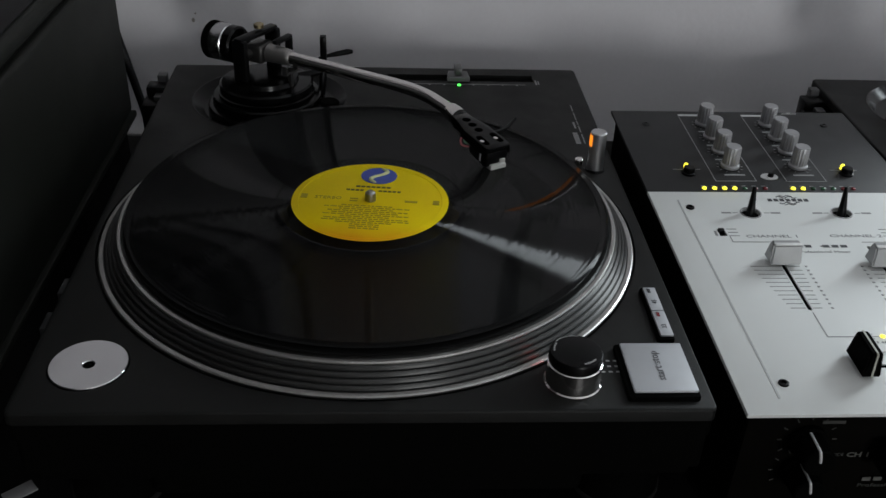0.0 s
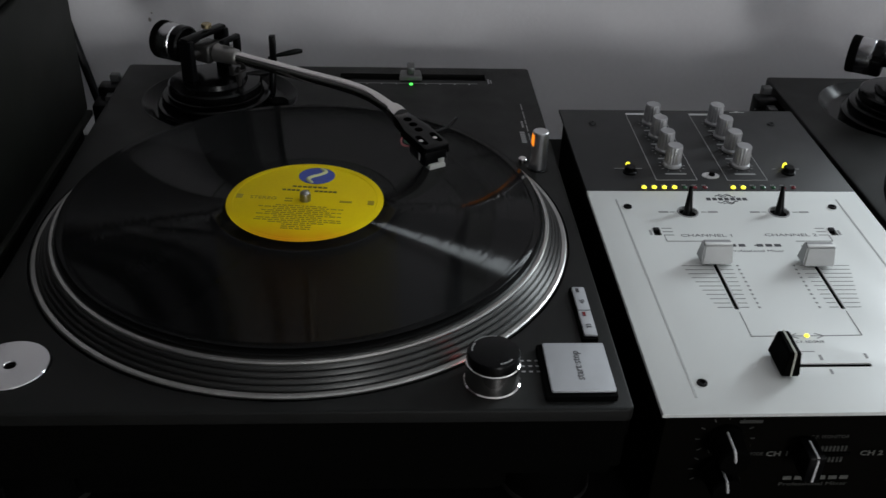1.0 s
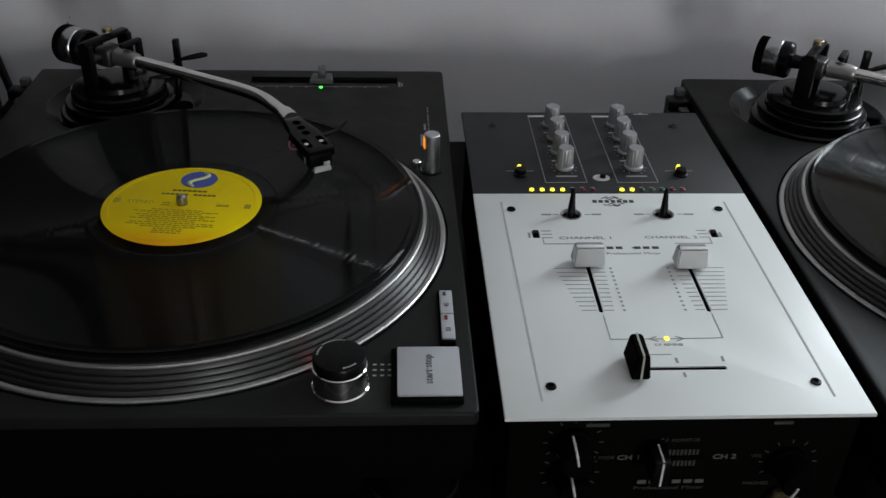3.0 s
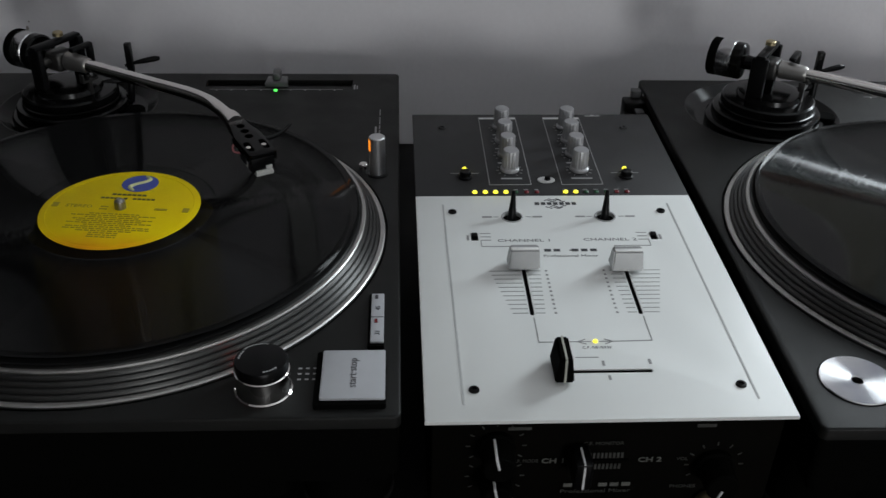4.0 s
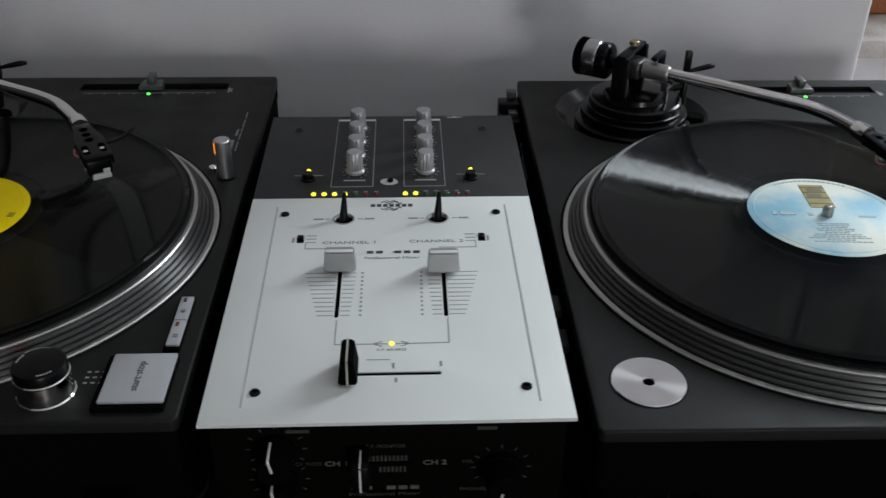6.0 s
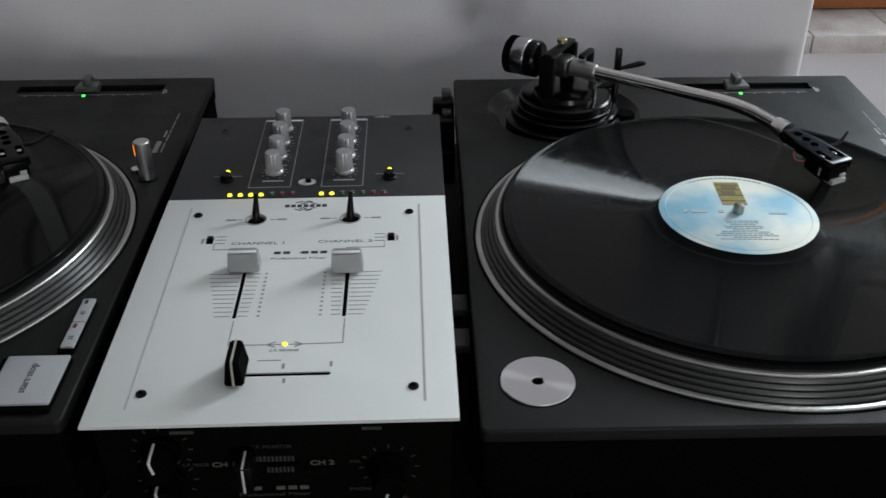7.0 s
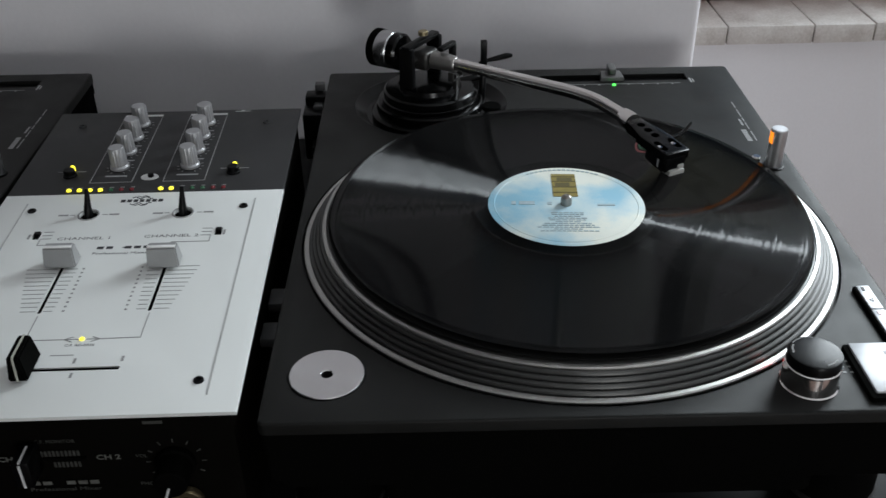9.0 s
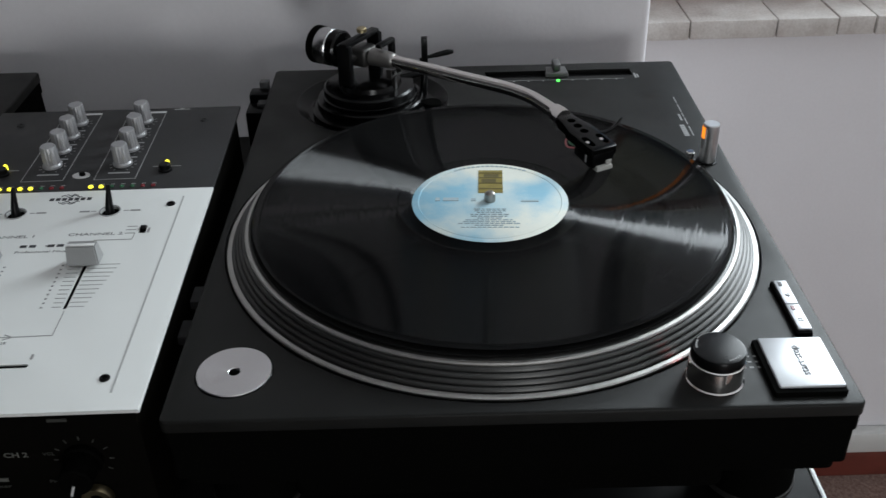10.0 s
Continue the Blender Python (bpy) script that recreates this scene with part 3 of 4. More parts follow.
    part("lamp_button", lathe([(0.0032, 0.0002), (0.0032, 0.0038), (0.0026, 0.0045), (0, 0.0045)], 20, (0.1500, 0.0420, TOP)), chrome, d, "small chrome release button")

    # pitch slider along the back
    slot = part("pitch_slot", bm_join(box(0.0095, 0.1355, 0.1970, 0.2100, TOP - 0.0049, TOP - 0.0035), box(0.0095, 0.1355, 0.2020, 0.2030, TOP - 0.0035, TOP - 0.0030)), black_satin, d)
    part("pitch_fader", bm_join(prism([(0.0605, 0.1955), (0.0805, 0.1955), (0.0790, 0.2110), (0.0620, 0.2110)], TOP - 0.003, TOP + 0.0042, 0.0015), box(0.0672, 0.0738, 0.1985, 0.2125, TOP + 0.0042, TOP + 0.0105, 0.0012)), dull_silver, slot, "silver pitch slider")
    ticks = [bar(0.0705 + 0.0126 * k - 0.0007, 0.0705 + 0.0126 * k + 0.0007, 0.1873, 0.1889, TOP) for k in range(-4, 5) if k] + [bar(0.0142, 0.128, 0.18945, 0.18985, TOP)]
    many("scale_tick", ticks, print_grey, d)
    part("pitch_led", lathe([(0.0016, 0.0), (0.0014, 0.0010), (0, 0.0013)], 16, (0.0705, 0.1870, TOP)), led_green, d, "lit green pitch light")
    part("lettering", bm_join(bar(0.1372, 0.1388, 0.190, 0.200, TOP), bar(0.1396, 0.1408, 0.191, 0.198, TOP)), print_grey, d)
    # maker's mark and line, shown as bars
    mk = [bar(0.1540, 0.1578, 0.0756 + k * 0.0034, 0.0780 + k * 0.0034, TOP) for k in range(6)]
    mk += [bar(0.1570, 0.1586, 0.103 + k * 0.0024, 0.1048 + k * 0.0024, TOP) for k in range(5)]
    for start, count in ((0.076, 7), (0.096, 5), (0.110, 3), (0.119, 6), (0.136, 5)):
        mk += [bar(0.1604, 0.1613, start + k * 0.0024, start + 0.0018 + k * 0.0024, TOP) for k in range(count)]
    many("marking", mk, print_grey, d)

    build_tonearm(d)
    return d


def build_tonearm(d):
    part("arm_dish", lathe([(0.0, -0.0066), (0.0536, -0.0066), (0.0610, -0.0008), (0.0622, 0.0003), (0.0630, 0.0003), (0.0632, 0.0)], 96, (-0.0870, 0.157, TOP)), black_gloss, d, "glossy black dished ring under the tonearm")
    arm = part("tonearm_base", lathe([(0.0475, -0.0066), (0.0475, 0.0005), (0.0460, 0.0020), (0.0435, 0.0024), (0.0430, 0.0085), (0.0420, 0.0098), (0.0375, 0.0104), (0.0370, 0.0185), (0.0355, 0.0198), (0.0260, 0.0205), (0.0250, 0.0240), (0.020, 0.0250), (0, 0.0250)], 96), black_gloss, d, "black stepped tonearm base")
    arm.location = (AX, AY, TOP)
    z = 0.0437
    a = math.degrees(math.atan2(-0.0585, 0.0895))      # heading of the straight tube
    turn = pose(0, 0, z, 0, 0, a)                      # along the tube: x forward
    # yoke: an upright frame round the pivot
    part("height_ring", lathe([(0.0372, 0.0108), (0.0384, 0.0114), (0.0384, 0.0124), (0.0372, 0.0130)], 96), black_gloss, arm)
    part("gimbal", bm_join(
        moved(box(-0.014, -0.001, -0.0225, -0.0170, -0.040, 0.0130, 0.0015), turn),
        moved(box(-0.014, -0.001, 0.0170, 0.0225, -0.040, 0.0130, 0.0015), turn),
        moved(box(-0.0115, -0.0035, -0.0225, 0.0225, 0.0105, 0.0150, 0.0015), turn),
        moved(box(-0.015, 0.010, -0.024, 0.024, -0.042, -0.032, 0.002), turn)), black_satin, arm, "black gimbal yoke")
    part("pivot_screw", lathe([(0.0040, 0.0605), (0.0040, 0.0632), (0.0033, 0.0638), (0, 0.0638)], 24, tuple(pose(0, 0, 0, 0, 0, a) @ Vector((-0.0075, 0.004, 0)))), brass, arm, "worn pivot screw cap")
    part("bearing", bm_join(moved(box(-0.012, 0.004, -0.0095, 0.0095, -0.0080, 0.0070, 0.003, 3), turn), moved(lathe([(0, -0.0180), (0.0035, -0.0180), (0.0035, 0.0180), (0, 0.0180)], 20), turn @ pose(-0.0075, 0, 0, 90, 0, 0))), dark_satin, arm, "dark satin bearing housing")
    part("bearing_frame", moved(bm_join(box(0.010, 0.016, 0.0125, 0.0175, -0.012, 0.0110, 0.002), box(0.010, 0.016, -0.004, 0.0175, 0.0085, 0.0125, 0.002), box(0.0, 0.016, 0.0135, 0.0175, -0.012, -0.004, 0.001)), turn), black_satin, arm)
    side = pose(0, 0, 0, 0, 90, 0)
    along = lambda prof, seg=48: moved(lathe(prof, seg), turn @ side)
    weight = part("counterweight", along([(0, -0.0522), (0.0142, -0.0522), (0.0154, -0.0512), (0.0154, -0.0455), (0.0148, -0.0450)]), black_matt, arm, "black and chrome counterweight")
    part("chrome_band", along([(0.0148, -0.0450), (0.0151, -0.0445), (0.0151, -0.0340), (0.0144, -0.0333)]), band_chrome, weight, "chrome band")
    part("weight_dial", along([(0.0142, -0.0333), (0.0149, -0.0326), (0.0149, -0.0262), (0.0135, -0.0245), (0.006, -0.0235), (0.005, -0.0140), (0, -0.0140)]), black_gloss, weight, "black force dial")
    # the tube in the turntable's own frame
    c, s = math.cos(radians(a)), math.sin(radians(a))
    line = [(0.004 * c, 0.004 * s, z), (0.018 * c, 0.018 * s, z), (0.06 * c, 0.06 * s, z - 0.0005), (0.092 * c, 0.092 * s, z - 0.001), (0.1060, -0.0680, z - 0.002),
            (0.1220, -0.0800, z - 0.0038), (0.1335, -0.0940, z - 0.0060), (0.1400, -0.1030, z - 0.0074)]
    t = part("tube", tube(line, 0.0048, 20, 8), chrome, arm, "polished S-shaped arm tube")
    part("tube_sleeve", tube([(0.005 * c, 0.005 * s, z), (0.022 * c, 0.022 * s, z), (0.026 * c, 0.026 * s, z)], [0.0074, 0.0064, 0.0051], 24, 4), sleeve_metal, t, "tapered satin sleeve")
    end, ahead = Vector(line[-1]), Vector((0.43, -0.88, -0.09)).normalized()
    part("collar", tube([end - ahead * 0.004, end + ahead * 0.002, end + ahead * 0.0075], [0.0058, 0.0066, 0.0066], 24, 3), chrome, t, "knurled locking collar")
    # headshell and cartridge
    h = Matrix.Translation(end + ahead * 0.0075) @ pose(0, 0, 0, 0, 0, math.degrees(math.atan2(-0.88, 0.43))) @ pose(0, 0, 0, 0, 4.0, 0)
    plate = prism([(0.0, -0.0062), (0.008, -0.0068), (0.022, -0.0098), (0.0500, -0.0098), (0.0512, -0.0085), (0.0512, 0.0085), (0.0500, 0.0098), (0.022, 0.0098), (0.008, 0.0068), (0.0, 0.0062)], -0.0005, 0.0030, 0.0007)
    cut = [lathe([(0, -0.01), (0.0030, -0.01), (0.0030, 0.01), (0, 0.01)], 20, (x, 0, 0)) for x in (0.0095, 0.0175, 0.0255)]
    cut += [prism(rounded(0.0325, 0.0460, y - 0.0023, y + 0.0023, 0.0022), -0.01, 0.01) for y in (-0.0056, 0.0056)]
    shell = part("headshell", moved(bm_join(carved(plate, *cut), box(0.0, 0.016, -0.0060, 0.0060, -0.0058, -0.0005, 0.0015), box(0.018, 0.0505, -0.0098, -0.0086, -0.0038, -0.0002), box(0.018, 0.0505, 0.0086, 0.0098, -0.0038, -0.0002)), h), black_gloss, arm, "black slotted headshell")
    part("screw", moved(bm_join(*[lathe([(0.0017, -0.0005), (0.0017, 0.0022), (0, 0.0024)], 12, (0.0385, y, 0)) for y in (-0.0056, 0.0056)]), h), chrome, shell)
    part("finger_lift", moved(tube([(0.0300, 0.0095, 0.0010), (0.0296, 0.0150, 0.0008), (0.0280, 0.0225, 0.0016), (0.0245, 0.0315, 0.0048)], [0.0015, 0.0015, 0.0013, 0.0009], 10, 5), h), black_gloss, shell, "curved finger lift")
    body = part("cartridge", moved(bm_join(box(0.0275, 0.0505, -0.0084, 0.0084, -0.0120, -0.0006, 0.0012), prism([(0.030, -0.0060), (0.0455, -0.0070), (0.0455, 0.0070), (0.030, 0.0060)], -0.0138, -0.0121)), h), black_satin, shell, "black cartridge body")
    part("stylus_guard", moved(bm_join(prism([(0.0440, -0.0058), (0.0530, -0.0062), (0.0530, 0.0062), (0.0440, 0.0058)], -0.0142, -0.0100, 0.0008), box(0.0505, 0.0518, 0.0015, 0.0060, -0.0100, -0.0070, 0.0004)), h), stylus_grey, shell, "white stylus grip")
    part("side_mark", moved(box(0.0415, 0.0428, -0.0088, -0.0083, -0.0105, -0.0040), h), print_grey, shell)
    part("stylus", moved(tube([(0.046, 0, -0.0135), (0.0500, 0, -0.0146)], [0.0005, 0.0003], 8, 2), h), chrome, shell)
    for k, (mat_w, y) in enumerate(((wire_red, -0.0050), (wire_green, -0.0020), (wire_white, 0.0010), (wire_blue, 0.0035))):
        part("wire", moved(tube([(0.015, y * 0.5, -0.0030), (0.0185, y - 0.0045, -0.0058 - 0.0012 * k), (0.0225, y - 0.0052 + 0.0006 * k, -0.0085 + 0.0008 * k), (0.0282, y - 0.001, -0.0075)], 0.0007, 8, 5), h), mat_w, shell)
    # cueing lever and its post, anti-skate dial
    lv = Vector((-0.043 - AX, 0.166 - AY, 0))
    part("lift_platform", bm_join(tube([lv + Vector((-0.002, -0.006, 0.002)), lv + Vector((0, 0, 0.028))], 0.0030, 16, 2), box(lv.x - 0.0026, lv.x + 0.0026, lv.y - 0.003, lv.y + 0.003, 0.026, 0.0500, 0.0008), tube([lv + Vector((-0.03, -0.012, 0.018)), lv + Vector((0, 0, 0.020))], 0.003, 12, 2)), black_satin, arm, "black arm rest post")
    part("cue_lever", tube([lv + Vector((-0.004, -0.001, 0.0310)), lv + Vector((0.003, 0, 0.0330)), lv + Vector((0.011, 0.001, 0.0345)), lv + Vector((0.019, 0.003, 0.0355)), lv + Vector((0.0235, 0.004, 0.0355))], [0.0012, 0.0014, 0.0022, 0.0024, 0.0014], 12, 5), black_satin, arm, "black cueing lever")
    part("antiskate_dial", lathe([(0, 0.0), (0.0070, 0.0), (0.0080, 0.001), (0.0080, 0.007), (0.0070, 0.008), (0, 0.008)], 40, (0.0500, -0.004, -0.004)), black_matt, arm, "black anti-skate dial")
    part("rest_clip", moved(bm_join(box(-0.0015, 0.0015, -0.0015, 0.0015, -0.024, -0.006), box(-0.0025, 0.0025, -0.0075, -0.0060, -0.010, -0.003, 0.0006), box(-0.0025, 0.0025, 0.0060, 0.0075, -0.010, -0.003, 0.0006), box(-0.0025, 0.0025, -0.0075, 0.0075, -0.0105, -0.0085, 0.0006)), turn @ pose(0.025, 0.0, -0.002)), dark_satin, arm, "metal arm rest clip")


tab_grey = material("grey_hinge_plastic", (0.06, 0.06, 0.062), 0.45)


def wire(name, colour):
    return material(name, colour, 0.4)


wire_red, wire_green, wire_white, wire_blue = wire("red_wire", (0.38, 0.12, 0.13)), wire("green_wire", (0.14, 0.32, 0.20)), wire("white_wire", (0.55, 0.55, 0.52)), wire("blue_wire", (0.06, 0.10, 0.35))

POSE_A, POSE_B = pose(-0.1757, 0.2286, 0, 0, 0, 0.13), pose(0.3900, 0.2153, 0, 0, 0, -0.34)
deck_a = build_turntable(POSE_A)
deck_b = copy_thing(deck_a, POSE_B)
# the first deck's arm stands a little further out over its record
for base in deck_a.children:
    if base.name.startswith("tonearm_base"):
        for piece in base.children:
            if piece.name.split(".")[0] in ("tube", "headshell", "counterweight", "bearing", "bearing_frame"):
                piece.rotation_euler[2] += radians(2.6)


# ---- records on slipmats ----
def label_yellow(lab, z):
    """Yellow paper label: blue disc with a pale wave, lines of print as bars."""
    logo = part("logo_disc", moved(lathe([(0, 0.0002), (0.0125, 0.0002), (0.0125, 0.0)], 48), Matrix.Translation((0.002, 0.0325, z)) @ Matrix.Diagonal((0.96, 0.90, 1, 1))), label_blue, lab, "blue disc emblem")
    part("logo_wave", tube([(0.002 + 0.0050 * math.sin(v * 2.9), 0.0325 + 0.0100 * v, z + 0.00005) for v in (-1, -0.6, -0.2, 0.2, 0.6, 1)], [0.0009, 0.0016, 0.0013, 0.0013, 0.0016, 0.0009], 8, 4), label_pale, logo)
    rnd = random.Random(3)
    title = [bar(-0.0112 + k * 0.0033, -0.0112 + k * 0.0033 + 0.0026, 0.0160, 0.0177, z) for k in range(7)]
    title += [bar(-0.0170 + k * 0.0030, -0.0170 + k * 0.0030 + 0.0023, 0.0110, 0.0127, z) for k in range(12) if k not in (4, 6)]
    part("title_print", bm_join(*title), label_ink_dark, lab)
    part("lettering", words("STEREO", 0.0050, pose(-0.027, 0.000, z)), label_ink, lab)
    lines = [bar(-0.0445, -0.0405, -0.002, 0.003, z), bar(0.0400, 0.0440, -0.002, 0.003, z), bar(0.022, 0.030, -0.001, 0.001, z), bar(-0.013, -0.008, 0.0, 0.001, z), bar(-0.013, -0.008, -0.003, -0.002, z)]
    for k in range(13):
        w = rnd.uniform(0.014, 0.028) if k < 10 else 0.009
        x = -w
        while x < w * 0.9:                       # words of uneven length along each line
            step = rnd.uniform(0.0016, 0.0046)
            lines.append(bar(x, min(x + step, w), -0.0085 - k * 0.0023, -0.0078 - k * 0.0023, z))
            x += step + 0.0009
    part("small_print", bm_join(*lines), label_ink, lab)


def label_sky(lab, z):
    """Pale blue label with cloud tints: gilt picture block, lines of print as bars."""
    blk = part("gilt_block", bar(-0.0075, 0.0085, 0.0095, 0.0400, z), gilt, lab, "gilt rectangular emblem")
    part("block_bands", bm_join(*[bar(-0.0075, 0.0085, y, y + 0.0012, z + 0.00015) for y in (0.0140, 0.0215, 0.0290, 0.0355)], bar(-0.0055, 0.004, 0.0228, 0.0278, z + 0.00015), bar(-0.004, 0.006, 0.0302, 0.0345, z + 0.00015)), gilt_dark, blk)
    rnd = random.Random(8)
    lines = [bar(-0.030, -0.020, -0.001, 0.003, z), bar(-0.035, -0.032, -0.001, 0.003, z), bar(-0.012, -0.009, -0.001, 0.002, z), bar(0.020, 0.031, -0.002, 0.0, z)]
    for k in range(11):
        w = rnd.uniform(0.007, 0.021)
        x = -w
        while x < w * 0.9:
            step = rnd.uniform(0.0016, 0.0042)
            lines.append(bar(x, min(x + step, w), -0.0115 - k * 0.0022, -0.0106 - k * 0.0022, z))
            x += step + 0.0008
    part("small_print", bm_join(*lines), label_ink_blue, lab)
    edge = []
    for k in range(16):
        an = radians(60 + k * 4)
        edge.append(moved(bar(-0.0012, 0.0012, -0.0006, 0.0006, z), Matrix.Translation((0.0462 * math.cos(an), 0.0462 * math.sin(an), 0)) @ pose(0, 0, 0, 0, 0, math.degrees(an) + 90)))
    part("rim_print", bm_join(*edge), label_ink_blue, lab)


label_blue = material("label_blue", (0.045, 0.075, 0.36), 0.5, 0, 0.06, 120)
label_pale = material("label_pale_wave", (0.55, 0.58, 0.30), 0.5, 0, 0.05, 120)
label_ink_dark = material("label_dark_ink", (0.10, 0.085, 0.01), 0.6, 0, 0.1, 200)
label_ink = material("label_brown_ink", (0.36, 0.27, 0.004), 0.6, 0, 0.1, 200)
label_ink_blue = material("label_blue_ink", (0.33, 0.42, 0.46), 0.6, 0, 0.1, 200)
gilt = material("gilt_print", (0.26, 0.21, 0.05), 0.45, 0.1, 0.25, 150)
gilt_dark = material("gilt_shadow_print", (0.10, 0.08, 0.02), 0.5, 0, 0.2, 150)
label_yellow_paper = material("yellow_label_paper", (0.80, 0.62, 0.0), 0.6, 0, 0.06, 18, 0.05, 1200, 0.12, second=(0.74, 0.54, 0.0))


def tint_across(mat, colour, lo, hi):
    """A printed tint that comes in across the paper, along its own y."""
    nt = mat.node_tree
    p = nt.nodes["Principled BSDF"]
    base = p.inputs["Base Color"].links[0].from_socket
    tc = nt.nodes.new("ShaderNodeTexCoord")
    sep = nt.nodes.new("ShaderNodeSeparateXYZ")
    nt.links.new(tc.outputs["Object"], sep.inputs[0])
    noise = nt.nodes.new("ShaderNodeTexNoise")
    noise.inputs["Scale"].default_value = 60
    nt.links.new(tc.outputs["Object"], noise.inputs["Vector"])
    wob = nt.nodes.new("ShaderNodeMath")
    wob.operation = "MULTIPLY_ADD"
    wob.inputs[1].default_value = 0.012
    nt.links.new(noise.outputs[0], wob.inputs[0])
    nt.links.new(sep.outputs[1], wob.inputs[2])
    rng = nt.nodes.new("ShaderNodeMapRange")
    rng.interpolation_type = "SMOOTHSTEP"
    rng.inputs[1].default_value, rng.inputs[2].default_value = lo, hi
    nt.links.new(wob.outputs[0], rng.inputs[0])
    mix = nt.nodes.new("ShaderNodeMix")
    mix.data_type = "RGBA"
    mix.inputs[7].default_value = (*colour, 1)
    nt.links.new(rng.outputs[0], mix.inputs[0])
    nt.links.new(base, mix.inputs[6])
    nt.links.new(mix.outputs[2], p.inputs["Base Color"])


tint_across(label_yellow_paper, (0.80, 0.32, 0.004), -0.018, -0.052)
label_sky_paper = material("cloud_blue_label_paper", (0.66, 0.68, 0.62), 0.6, 0, 0.08, 20, 0.05, 1200, 0.12, second=(0.27, 0.50, 0.63))
sky_range = label_sky_paper.node_tree.nodes["Map Range"]
label_sky_paper.node_tree.nodes["Math"].inputs[1].default_value = 0.05
sky_range.inputs[1].default_value, sky_range.inputs[2].default_value = 0.27, 0.42


def build_record(m, spin, paper, draw, label, mat_label):
    solid("slipmat", lathe([(0, 0.0142), (0.1515, 0.0142), (0.1522, 0.0148), (0.1518, 0.0158), (0.1490, 0.0166), (0, 0.0170)], 96), felt, "black felt slipmat under the record", "slipmat", "slipmats", m=m)
    r = thing("vinyl_record", m @ pose(0, 0, 0, 0, 0, spin), label, "vinyl record", "records on the decks")
    prof = [(0.0, 0.0172), (0.1495, 0.0172), (0.1508, 0.0178), (0.1508, 0.0186), (0.1495, 0.0191), (0.1468, 0.0189), (0.1462, 0.0187), (0.0600, 0.0187), (0.0590, 0.0189), (0.0520, 0.0190), (0.0, 0.0190)]
    part("disc", lathe(prof, 192), vinyl, r, "grooved black vinyl")
    lab = part("label", lathe([(0, 0.0191), (0.0495, 0.0191), (0.0500, 0.01935), (0.0495, 0.0196), (0, 0.0196)], 96), paper, r, mat_label)
    part("ridge", lathe([(0.0455, 0.0195), (0.0460, 0.01985), (0.0465, 0.0195)], 96), paper, lab)
    draw(lab, 0.0197)
    return r


SPOT = pose(PX, PY, TOP)
build_record(POSE_A @ SPOT, -6, label_yellow_paper, label_yellow, "black vinyl record with a yellow paper label", "yellow paper label")
build_record(POSE_B @ SPOT, -3, label_sky_paper, label_sky, "black vinyl record with a cloudy pale blue label", "pale blue cloud-pattern label")


